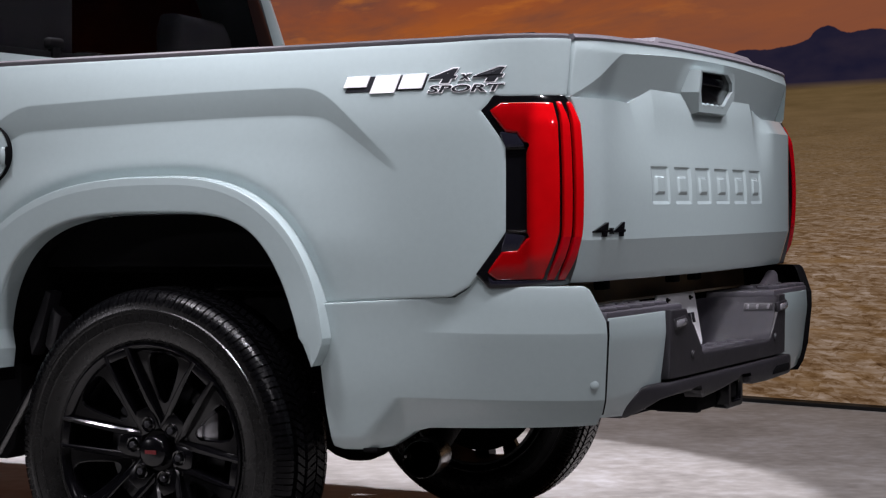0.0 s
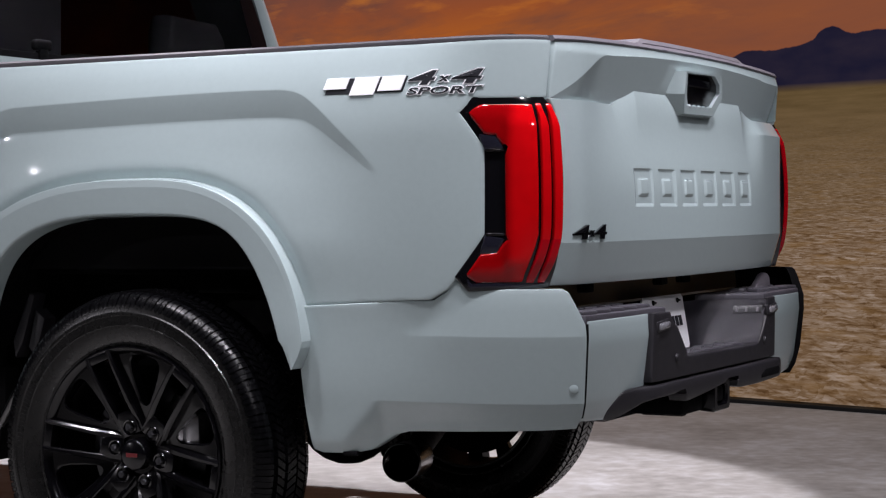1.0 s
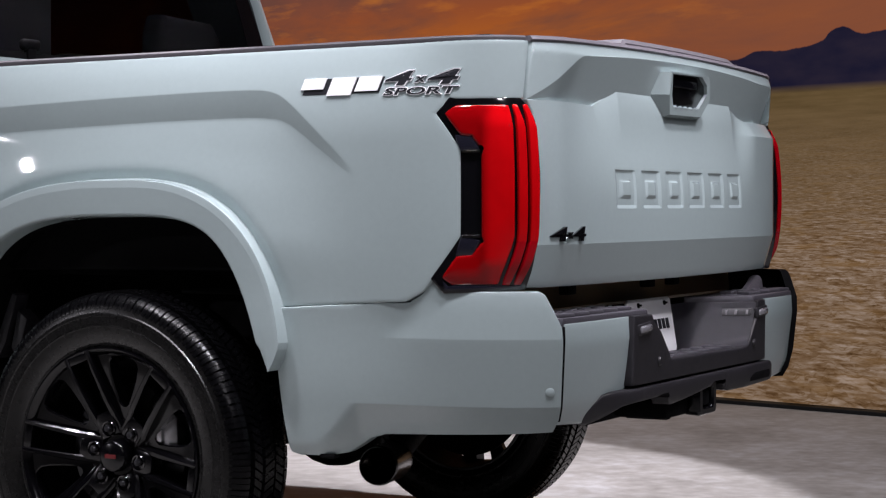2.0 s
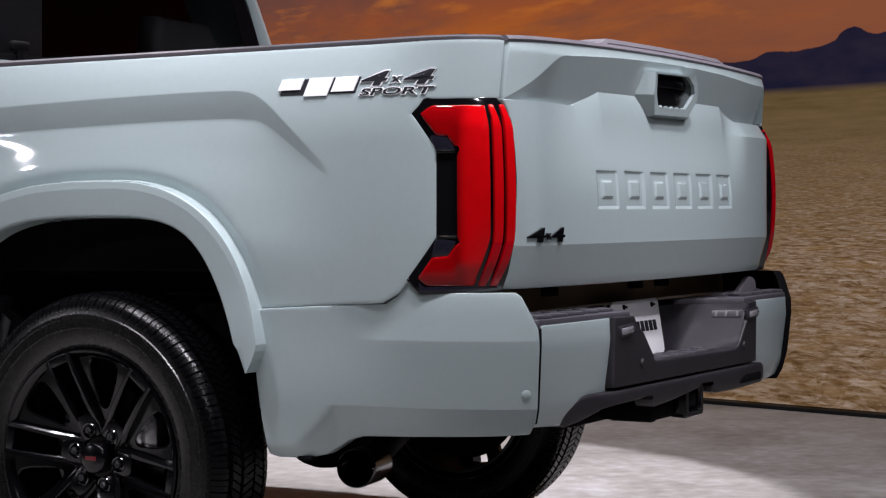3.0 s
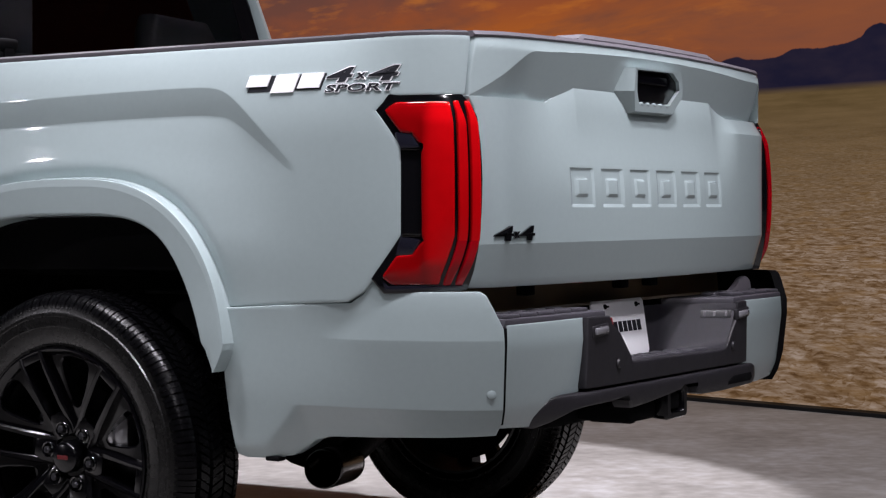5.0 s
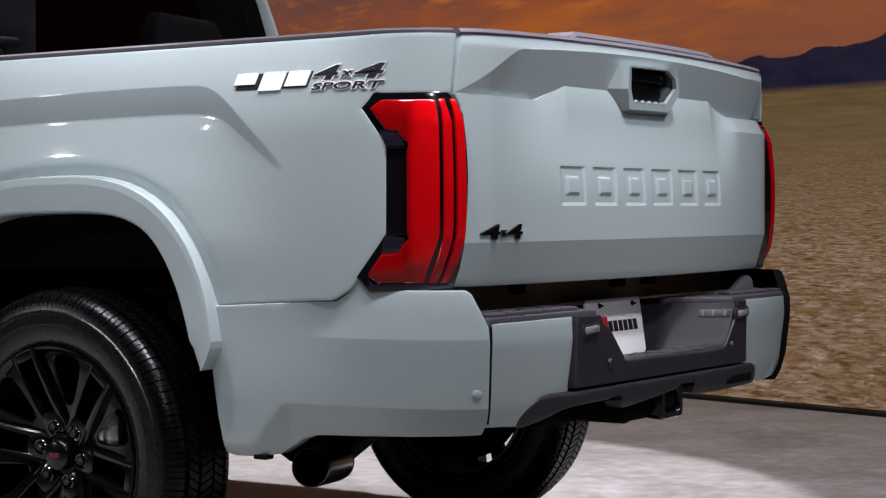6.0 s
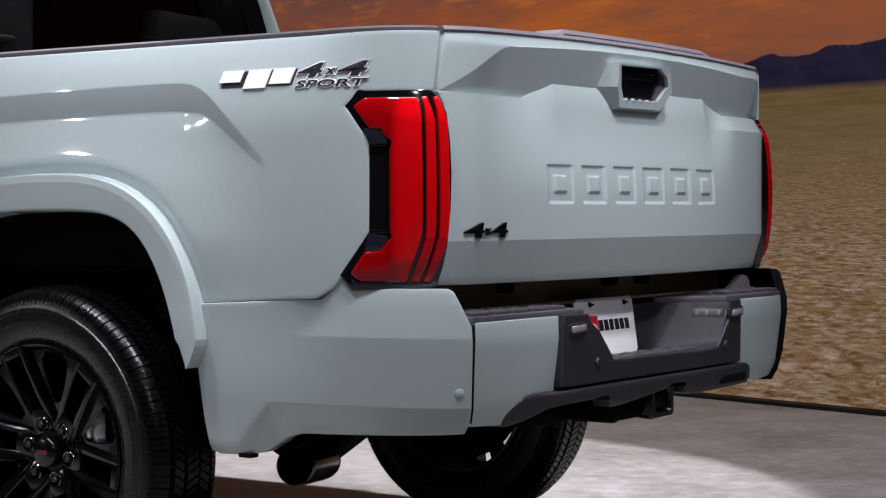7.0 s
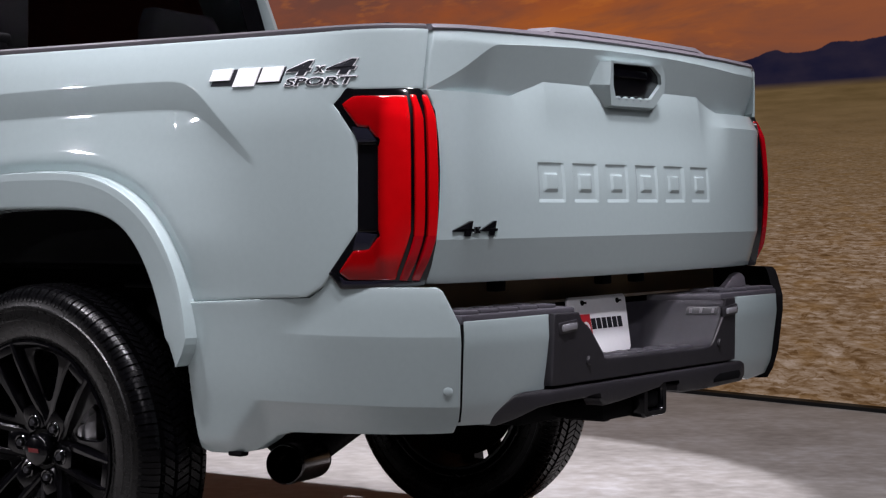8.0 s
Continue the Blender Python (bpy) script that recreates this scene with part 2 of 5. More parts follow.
    for q in (cell, edge):
        q.inputs["Scale"].default_value = 1.0
        l.new(cell_at, q.inputs["Vector"])
    tone = n.new("ShaderNodeSeparateColor")
    l.new(cell.outputs["Color"], tone.inputs[0])
    bank = noise_(vec_(math_("MULTIPLY", across, 3.2), math_("MULTIPLY", depth, 40.0), 4.0), 1.0, 6, 0.62, 0.2)
    grit = noise_(vec_(math_("MULTIPLY", across, 14.0), math_("MULTIPLY", depth, 110.0), 7.0), 1.0, 5, 0.65)
    lump = noise_(vec_(math_("MULTIPLY", across, 10.0), math_("MULTIPLY", depth, 80.0), 2.0), 1.0, 6, 0.6, 0.15)
    mixn = math_("ADD", math_("ADD", math_("MULTIPLY", bank, 0.28), math_("MULTIPLY", lump, 0.42)), math_("ADD", math_("MULTIPLY", grit, 0.22), math_("MULTIPLY", tone.outputs[0], 0.08)))
    gap = n.new("ShaderNodeMapRange")
    gap.inputs[1].default_value, gap.inputs[2].default_value = 0.0, 0.16
    gap.inputs[3].default_value, gap.inputs[4].default_value = 0.06, 0.0
    l.new(edge.outputs["Distance"], gap.inputs[0])
    mixn = math_("SUBTRACT", mixn, math_("MULTIPLY", gap.outputs[0], math_("GREATER_THAN", bank, 0.50)))
    bed = ramp_(mixn, [(0.33, (0.040, 0.019, 0.008)), (0.41, (0.096, 0.050, 0.022)), (0.47, (0.150, 0.090, 0.050)), (0.53, (0.215, 0.148, 0.104)), (0.59, (0.285, 0.212, 0.168)), (0.68, (0.38, 0.305, 0.262))])
    ochre = n.new("ShaderNodeRGB")
    ochre.outputs[0].default_value = (0.205, 0.112, 0.042, 1)
    warmth = ramp_(noise_(vec_(math_("MULTIPLY", across, 3.2), math_("MULTIPLY", depth, 17.0), 9.0), 1.0, 4, 0.6), [(0.50, (0, 0, 0)), (0.66, (1, 1, 1))])
    bed = mix_(math_("MULTIPLY", warmth, 0.42), bed, ochre.outputs[0])
    far = noise_(vec_(math_("MULTIPLY", s, 2.5), math_("MULTIPLY", z, 26.0)), 1.0, 6, 0.6)
    bedfar = ramp_(far, [(0.3, (0.082, 0.052, 0.021)), (0.7, (0.137, 0.088, 0.041))])
    nearness = n.new("ShaderNodeMapRange")
    nearness.inputs[1].default_value, nearness.inputs[2].default_value = 0.05, 0.80
    l.new(below, nearness.inputs[0])
    ground = mix_(nearness.outputs[0], bedfar, bed)
    soft = n.new("ShaderNodeMapRange")
    soft.inputs[1].default_value, soft.inputs[2].default_value = -0.022, 0.018
    l.new(over, soft.inputs[0])
    above = mix_(hill, sky, mount)
    picture = mix_(soft.outputs[0], ground, above)
    em = n.new("ShaderNodeEmission")
    em.inputs["Strength"].default_value = 1.0
    l.new(picture, em.inputs["Color"])
    l.new(em.outputs[0], n["Material Output"].inputs["Surface"])
    return m


SCREEN = screen_material()

# ---------------------------------------------------------------- mesh helpers


def part(name, bm, mat, parent=None, label="", smooth=True, angle=35):
    """Links a bmesh as one mesh object under a thing or a part."""
    bmesh.ops.recalc_face_normals(bm, faces=bm.faces)
    me = bpy.data.meshes.new(name)
    bm.to_mesh(me)
    bm.free()
    me.materials.append(mat)
    if smooth:
        me.shade_smooth()
        me.set_sharp_from_angle(angle=radians(angle))
    ob = new(name, me)
    ob.parent = parent
    if label:
        ob["label"] = label
    return ob


def box(bm, centre, size, bevel=0.0, m=None, seg=2):
    r = bmesh.ops.create_cube(bm, size=1.0)
    vs = r["verts"]
    bmesh.ops.scale(bm, vec=size, verts=vs)
    if bevel:
        es = list({e for v in vs for e in v.link_edges})
        g = bmesh.ops.bevel(bm, geom=es, offset=bevel, segments=seg, affect="EDGES", profile=0.5)
        vs = list({v for f in g["faces"] for v in f.verts} | {v for v in vs if v.is_valid})
        todo, seen = list(vs), set(vs)
        while todo:
            for e in todo.pop().link_edges:
                for w in e.verts:
                    if w not in seen:
                        seen.add(w)
                        todo.append(w)
        vs = list(seen)
    if m:
        bmesh.ops.transform(bm, matrix=m, verts=vs)
    bmesh.ops.translate(bm, vec=centre, verts=vs)
    return vs


def lathe(bm, profile, seg, centre=(0, 0, 0), axis="x", a0=0.0, a1=360.0, closed=False):
    """Turns (radius, along) pairs round an axis."""
    full = a1 - a0 >= 359.9
    rings = []
    for i in range(seg if full else seg + 1):
        a = radians(a0 + (a1 - a0) * i / seg)
        ring = []
        for r, h in profile:
            c, s = r * math.cos(a), r * math.sin(a)
            co = (h, c, s) if axis == "x" else ((c, h, s) if axis == "y" else (c, s, h))
            ring.append(bm.verts.new(Vector(co) + Vector(centre)))
        rings.append(ring)
    k = len(profile)
    for i in range(len(rings) if full else len(rings) - 1):
        a, b = rings[i], rings[(i + 1) % len(rings)]
        for j in range(k if closed else k - 1):
            bm.faces.new((a[j], a[(j + 1) % k], b[(j + 1) % k], b[j]))
    return rings


def prism(bm, outline, place, lo, hi, bevel=0.0, seg=2):
    """An outline of (u, v), pushed from depth lo to hi; place(u, v, w) gives the point."""
    a = [bm.verts.new(place(u, v, lo)) for u, v in outline]
    b = [bm.verts.new(place(u, v, hi)) for u, v in outline]
    k = len(outline)
    fa, fb = bm.faces.new(a), bm.faces.new(list(reversed(b)))
    fs = [fa, fb]
    for i in range(k):
        fs.append(bm.faces.new((a[(i + 1) % k], a[i], b[i], b[(i + 1) % k])))
    bmesh.ops.recalc_face_normals(bm, faces=fs)
    if bevel:
        bmesh.ops.bevel(bm, geom=list(fb.edges) + list(fa.edges), offset=bevel, segments=seg, affect="EDGES", profile=0.5)


def tube(bm, points, radius, seg=12, cap=True):
    """A round bar along points."""
    pts = [Vector(p) for p in points]
    rings = []
    for i, p in enumerate(pts):
        d = (pts[min(i + 1, len(pts) - 1)] - pts[max(i - 1, 0)]).normalized()
        side = d.cross(Vector((0, 0, 1)))
        if side.length < 1e-3:
            side = d.cross(Vector((1, 0, 0)))
        side.normalize()
        up = side.cross(d)
        rings.append([bm.verts.new(p + radius * (math.cos(t) * side + math.sin(t) * up)) for t in [2 * math.pi * k / seg for k in range(seg)]])
    for a, b in zip(rings, rings[1:]):
        for k in range(seg):
            bm.faces.new((a[k], a[(k + 1) % seg], b[(k + 1) % seg], b[k]))
    if cap:
        bm.faces.new(rings[0][::-1])
        bm.faces.new(rings[-1])


def sheet(outline, us, vs, place, thick=0.012, r=0.003):
    """A panel over an outline in (u, v), cut at the lines us and vs, laid on place(u, v, w) (w: depth below the
    surface) with a rolled edge of radius r and a flange as deep as thick."""
    bm = bmesh.new()
    bm.faces.new([bm.verts.new((u, v, 0)) for u, v in outline])
    for k, cuts in ((0, us), (1, vs)):
        no = (1, 0, 0) if k == 0 else (0, 1, 0)
        for c in cuts:
            bmesh.ops.bisect_plane(bm, geom=bm.verts[:] + bm.edges[:] + bm.faces[:], dist=1e-5,
                                   plane_co=(c, 0, 0) if k == 0 else (0, c, 0), plane_no=no)
    bmesh.ops.remove_doubles(bm, verts=bm.verts, dist=2e-4)
    rim = [e for e in bm.edges if len(e.link_faces) == 1]
    out = {}
    for e in rim:
        f = e.link_faces[0]
        mid, c = (e.verts[0].co + e.verts[1].co) / 2, f.calc_center_median()
        d = (e.verts[1].co - e.verts[0].co)
        nn = Vector((d.y, -d.x, 0)).normalized()
        if nn.dot(mid - c) < 0:
            nn = -nn
        for v in e.verts:
            out[v] = out.get(v, Vector((0, 0, 0))) + nn
    rings = {}
    for v, nn in out.items():
        nn = nn.normalized()
        rings[v] = [(v.co.x + nn.x * o, v.co.y + nn.y * o, w) for o, w in ((0.6 * r, 0.13 * r), (0.92 * r, 0.5 * r), (r, r), (r, thick))]
    flat = {v: (v.co.x, v.co.y) for v in bm.verts}
    for v, (u, w) in flat.items():
        v.co = Vector(place(u, w, 0.0))
    made = {v: [v] + [bm.verts.new(place(*q)) for q in rr] for v, rr in rings.items()}
    for e in rim:
        a, b = made[e.verts[0]], made[e.verts[1]]
        for k in range(4):
            bm.faces.new((a[k], b[k], b[k + 1], a[k + 1]))
    return bm


def mirrored(bm):
    for v in bm.verts:
        v.co.x = -v.co.x
    bmesh.ops.reverse_faces(bm, faces=bm.faces)
    return bm


def spread(a, b, step):
    k = max(2, int(round(abs(b - a) / step)))
    return [a + (b - a) * i / k for i in range(1, k)]


def ease(a, b, x):
    t = min(1.0, max(0.0, (x - a) / (b - a)))
    return t * t * (3 - 2 * t)


def ramp01(a, b, x):
    return min(1.0, max(0.0, (x - a) / (b - a)))


def text_bm(words, width, height, place, depth, shear=0.0, weight=0.0):
    """Built-in letters as a solid of that width and height, laid out by place(u, v, w) from their lower left corner."""
    size = 1.0
    cu = bpy.data.curves.new("lettering", "FONT")
    cu.body, cu.size, cu.shear, cu.extrude, cu.offset = words, size, shear, depth / 2, weight
    cu.resolution_u = 3
    ob = bpy.data.objects.new("lettering", cu)
    scene.collection.objects.link(ob)
    bpy.context.view_layer.update()
    me = bpy.data.meshes.new_from_object(ob.evaluated_get(bpy.context.evaluated_depsgraph_get()))
    bpy.data.objects.remove(ob)
    bpy.data.curves.remove(cu)
    bm = bmesh.new()
    bm.from_mesh(me)
    bpy.data.meshes.remove(me)
    lo = min(v.co.x for v in bm.verts)
    bot = min(v.co.y for v in bm.verts)
    fx = width / (max(v.co.x for v in bm.verts) - lo)
    fy = height / (max(v.co.y for v in bm.verts) - bot)
    for v in bm.verts:
        v.co = Vector(place((v.co.x - lo) * fx, (v.co.y - bot) * fy, v.co.z + depth / 2))
    return bm

# ---------------------------------------------------------------- the stage
WALL_AT, WALL_TURN = (4.47, 1.0), math.degrees(math.atan2(0.96, 0.28))


def slab(name, size, m, mat, label, kind="structure", category="", bevel=0.0):
    bm = bmesh.new()
    box(bm, (0, 0, 0), size, bevel)
    ob = part(name, bm, mat, smooth=False)
    ob.matrix_world = m
    return tagged(ob, label, category or name.split("_")[0], kind=kind)


slab("floor", (26, 26, 0.2), pose(0, 0, -0.1), FLOOR, "pale cloudy concrete stage floor under the truck")
slab("wall_north", (26, 0.3, 7), pose(0, 12.9, 3.5), DARK_WALL, "unlit black studio wall")
slab("wall_south", (26, 0.3, 7), pose(0, -12.9, 3.5), DARK_WALL, "unlit black studio wall")
slab("wall_west", (0.3, 25.5, 7), pose(-12.9, 0, 3.5), DARK_WALL, "unlit black studio wall")
slab("wall_east", (0.3, 25.5, 7), pose(12.9, 0, 3.5), DARK_WALL, "unlit black studio wall")
slab("ceiling", (26, 26, 0.2), pose(0, 0, 7.1), DARK_WALL, "unlit black studio ceiling")

screen = new("backdrop")
screen.matrix_world = pose(WALL_AT[0], WALL_AT[1], 0, 0, 0, WALL_TURN)
tagged(screen, "large lit screen showing desert lake bed at sunset", "screen", kind="structure")
bm = bmesh.new()
box(bm, (4.4, -0.06, 2.53), (11.0, 0.12, 5.0))
part("picture", bm, SCREEN, screen, "glowing picture of cracked lake bed, violet ridge and orange sky", smooth=False)
bm = bmesh.new()
box(bm, (4.4, -0.055, 0.010), (11.0, 0.15, 0.020), 0.004)
part("edge_trim", bm, TRIM, screen, "black strip along the foot", smooth=False)

# ---------------------------------------------------------------- the truck
truck = new("pickup_truck")
tagged(truck, "grey-green crew-cab pickup truck with black wheels on the stage floor", "pickup truck")

WHEEL_Y, WHEEL_Z = 1.053, 0.407
# plan of the rear corner: a straight side that rolls round into the rear
CORNER_Y, CORNER_L, CORNER_P = 0.30, 0.335, 2.2
ARC = 0.45


def corner(u, side, depth, length=CORNER_L, power=CORNER_P):
    """The plan point (outward, y) at the distance u along the side; from CORNER_Y down it rolls round the corner."""
    if u >= CORNER_Y:
        return side, u
    f = min(1.0, (CORNER_Y - u) / ARC) * math.pi / 2
    y = CORNER_Y - length * math.sin(f) ** (2 / power)
    o = side - depth + depth * max(0.0, math.cos(f)) ** (2 / power)
    return o, y


def u_at(y, length=CORNER_L, power=CORNER_P):
    """The distance u at which the corner has that y."""
    if y >= CORNER_Y:
        return y
    f = math.asin(min(1.0, ((CORNER_Y - y) / length) ** (power / 2)))
    return CORNER_Y - ARC * f / (math.pi / 2)


def corner_normal(u, side, depth, length=CORNER_L, power=CORNER_P):
    a, b = corner(u + 0.004, side, depth, length, power), corner(u - 0.004, side, depth, length, power)
    d = Vector((b[0] - a[0], b[1] - a[1]))
    d = d.normalized() if d.length > 1e-9 else Vector((0, -1))
    return Vector((-d.y, d.x)) if -d.y > 0 or d.x < 0 else Vector((-d.y, d.x))


def crease_top(y):
    front = ramp01(1.46, 1.60, y)
    return 1.301 - 0.03 * max(0.0, y - 0.75) ** 1.5 - 0.92 * 0.022 * math.log(1 + math.exp((0.589 - y) / 0.022)) - 0.06 * front ** 2


def crease_bottom(y):
    return crease_top(y) - 0.066 + 0.050 * ramp01(0.62, 0.37, y)


def bed_bulge(y, z):
    """How far the bed's side stands out from its plain line."""
    o = 0.0
    o -= 0.75 * max(0.0, z - 1.17) ** 2 * (0.1 + 0.9 * ease(0.02, 0.30, y))
    o -= 0.055 * max(0.0, 1.14 - z) ** 2
    zt, zb = crease_top(y), crease_bottom(y)
    deep = 0.018 * ramp01(0.37, 0.64, y)
    if z < zt:
        if z > zb:
            o -= deep * ramp01(zt, zb, z)
        else:
            o -= deep * (1 - ramp01(zb, zb - 0.36, z))
    # the wing swells towards the flare
    ry, rz = (y - 1.05) / 0.52, (z - 0.62) / 0.52
    d = math.sqrt(ry * ry + rz * rz)
    o += 0.010 * math.exp(-((d - 0.98) / 0.30) ** 2) * ease(1.25, 1.05, z) * ease(0.80, 0.96, z)
    # a narrow hollow where the panel turns in towards the flare
    f = flare_reach(y, z)
    if f < 1.075:
        o -= 0.010 * ramp01(1.042, 0.995, f) * (0.25 + 0.75 * ease(0.74, 1.0, z)) + 0.001 * ease(1.075, 1.042, f)
    return o


def flare_reach(y, z):
    """How far out a point lies from the arch: 1 on the outer edge of the flare."""
    a = abs(1.05 - y) / (0.495 if y < 1.05 else 0.66)
    return (a ** 2.6 + (max(0.0, z - 0.55) / 0.546) ** 2.6) ** (1 / 2.6)


SIDE, SIDE_D = 0.958, 0.20


def side_z(y, v):
    """Rows of the bed side follow the two creases of its recess."""
    f = ease(0.33, 0.40, y)
    if f == 0.0 or not 1.02 < v < 1.37:
        return v
    zt, zb = crease_top(max(y, 0.37)), crease_bottom(max(y, 0.37))
    stops = ((1.02, 1.02), (1.17, zb), (1.235, zt), (1.37, 1.37))
    for (a, za), (b, zz) in zip(stops, stops[1:]):
        if v <= b:
            return v + f * (za + (zz - za) * (v - a) / (b - a) - v)
    return v


def side_v(y, z):
    lo, hi = 0.5, 1.5
    for i in range(40):
        mid = (lo + hi) / 2
        lo, hi = (mid, hi) if side_z(y, mid) < z else (lo, mid)
    return (lo + hi) / 2


def bedside_rows(u, v, w):
    return bedside(u, side_z(corner(u, SIDE, SIDE_D)[1], v), w)


def bedside(u, z, w):
    o, y = corner(u, SIDE, SIDE_D)
    nn = corner_normal(u, SIDE, SIDE_D)
    k = bed_bulge(y, z) - w
    return (-(o + nn.x * k), y + nn.y * k, z)


def arch_points(a, b, power, base, z0, front, k=26, centre=1.05):
    """Points of an arch from the rear foot at z0, over the top, to the front foot."""
    t0 = math.asin(min(1, ((z0 - base) / b)) ** (power / 2))
    pts = []
    for i in range(k + 1):
        t = t0 + (math.pi - 2 * t0) * i / k
        c, s = math.cos(t), math.sin(t)
        half_w = a if c > 0 else front
        pts.append((centre - math.copysign(abs(c) ** (2 / power), c) * half_w, base + b * abs(s) ** (2 / power)))
    return pts


# lamp outline on the corner, u along and z up
LAMP_IN = 0.1365
LAMP = [(u_at(0.166), 1.232), (u_at(0.136), 1.263), (-0.020, 1.263), (-0.048, 1.240), (-0.064, 1.213), (-0.068, 1.15), (-0.069, 1.08), (-0.066, 1.00), (-0.060, 0.92), (-0.050, 0.872),
        (-0.034, 0.831), (u_at(0.148), 0.824), (u_at(0.176), 0.855), (LAMP_IN, 0.951), (LAMP_IN, 1.144)]
BED_FRONT = 1.74


def flare_lines(k, z0):
    """The inner and outer edge of the arch flare."""
    inner = arch_points(0.440, 0.452, 3.2, 0.55, z0, 0.515, k)
    inner = [(y + (0.2 * max(0.0, z - 0.60) * (1 - ((z - 0.55) / 0.452) ** 4) if y < 1.05 else 0.0), z) for y, z in inner]
    return inner, arch_points(0.495, 0.546, 2.6, 0.55, z0, 0.66, k)


def build_bedside(name, mirror, step):
    # inner cut of the arch lies under the flare
    cut = []
    for (ya, za), (yb, zb) in zip(*flare_lines(40, 0.79)):
        cut.append((ya + (yb - ya) * 0.96, za + (zb - za) * 0.96))
    outline = [(cut[0][0], 0.789), (u_at(0.237) + 0.006, 0.807), (u_at(0.201), 0.830), (u_at(0.178), 0.858), (LAMP_IN + 0.006, 0.953), (LAMP_IN + 0.006, 1.147),
               (u_at(0.170), 1.231), (u_at(0.134), 1.267), (-0.027, 1.268), (-0.049, 1.392), (BED_FRONT, 1.388), (BED_FRONT, 0.60), (1.615, 0.60), (cut[-1][0], 0.79)]
    outline += cut[::-1][1:-1]
    outline = [(u, side_v(corner(u, SIDE, SIDE_D)[1], z)) for u, z in outline]
    rows = spread(0.60, 1.17, step) + [1.17, 1.1712] + spread(1.1712, 1.2338, step) + [1.2338, 1.235] + spread(1.235, 1.39, step)
    bm = sheet(outline, spread(-0.049, 0.30, 0.014) + spread(0.30, BED_FRONT, step), rows, bedside_rows, 0.03, 0.006)
    return part(name, mirrored(bm) if mirror else bm, PAINT, truck, "grey-green painted side of the cargo bed", angle=30)


build_bedside("bedside", False, 0.0055)
build_bedside("bedside", True, 0.06)


def flare_grid(mirror, k):
    """The arch flare: an outward face, a rolled shoulder and a groove against the body."""
    bm = bmesh.new()
    inner, outer = flare_lines(k, 0.70)
    tail_in = [(0.598, 0.632), (0.604, 0.646), (0.612, 0.664), (0.621, 0.684)]
    tail_out = [(0.590, 0.634), (0.582, 0.647), (0.573, 0.664), (0.565, 0.684)]
    inner = tail_in + inner + [(1.553, 0.65), (1.560, 0.60)]
    outer = tail_out + outer + [(1.715, 0.65), (1.72, 0.60)]
    prof = [(-0.06, 0.92), (-0.025, 0.972), (0.0, 0.9815), (0.03, 0.9842), (0.06, 0.985), (0.32, 0.9868), (0.52, 0.9880), (0.545, 0.9881), (0.57, 0.98805), (0.60, 0.9879), (0.72, 0.98755), (0.86, 0.9870), (0.895, 0.9866), (0.905, 0.9855), (0.915, 0.978), (0.925, 0.960), (0.985, 0.945), (0.99, 0.925)]
    rows = []
    for (ya, za), (yb, zb) in zip(inner, outer):
        row, wide = [], math.hypot(yb - ya, zb - za)
        bevel = 0.030 + 0.024 * ease(0.72, 1.06, zb)
        for v, o in prof:
            if v > 0.5:
                if v < 0.9:  # flatter where the bevel narrows
                    o = 0.9881 - (0.9881 - o) * (bevel / 0.054) ** 2
                v = max(0.3 * v, 1.0 - (1.0 - v) * bevel / max(1e-4, wide))
            yy, zz = ya + (yb - ya) * v, za + (zb - za) * v
            row.append(bm.verts.new((-(o + 0.004 * ease(0.85, 0.68, zz)), yy, zz)))
        rows.append(row)
    for a, b in zip(rows, rows[1:]):
        for j in range(len(prof) - 1):
            bm.faces.new((a[j], a[j + 1], b[j + 1], b[j]))
    # the foot turns in
    foot = [bm.verts.new((-0.93, v.co.y + 0.004, v.co.z + 0.006)) for v in rows[0]]
    for j in range(len(prof) - 1):
        bm.faces.new((rows[0][j], foot[j], foot[j + 1], rows[0][j + 1]))
    return mirrored(bm) if mirror else bm


for mirror in (False, True):
    part("fender_flare", flare_grid(mirror, 120), PAINT, truck, "grey-green wheel arch flare with rolled shoulder", angle=4)

# -------- bumper corner caps
CAP_D, CAP_L, CAP_P = 0.25, 0.46, 2.2


def cap_bulge(y, z):
    o, hi = 0.0, 0.717
    w = ease(0.50, 0.20, y)
    # a wedge-shaped facet leans back above the shoulder
    t = min(z - hi, 0.62 * (0.30 - y))
    if t > 0:
        o -= 0.17 * t + 1.2 * max(0.0, z - hi - 0.06) ** 2
    # below the fold the skin tucks under
    fold = 0.562 - 0.105 * ramp01(0.385, 0.485, y)
    if z < fold:
        o -= 0.34 * (fold - z)
    o -= (0.10 + 0.02 * w) * (0.79 - z)
    o += 0.011 * ease(0.26, 0.56, y) - 0.010 * ease(0.56, 0.80, z) * ease(0.12, 0.30, y)
    return o


def cap_place(u, z, w):
    o, y = corner(u, 0.957, CAP_D, CAP_L, CAP_P)
    nn = corner_normal(u, 0.957, CAP_D, CAP_L, CAP_P)
    k = cap_bulge(y, z) - w
    return (-(o + nn.x * k), y + nn.y * k, z)


def cu(y):
    return u_at(y, CAP_L, CAP_P)


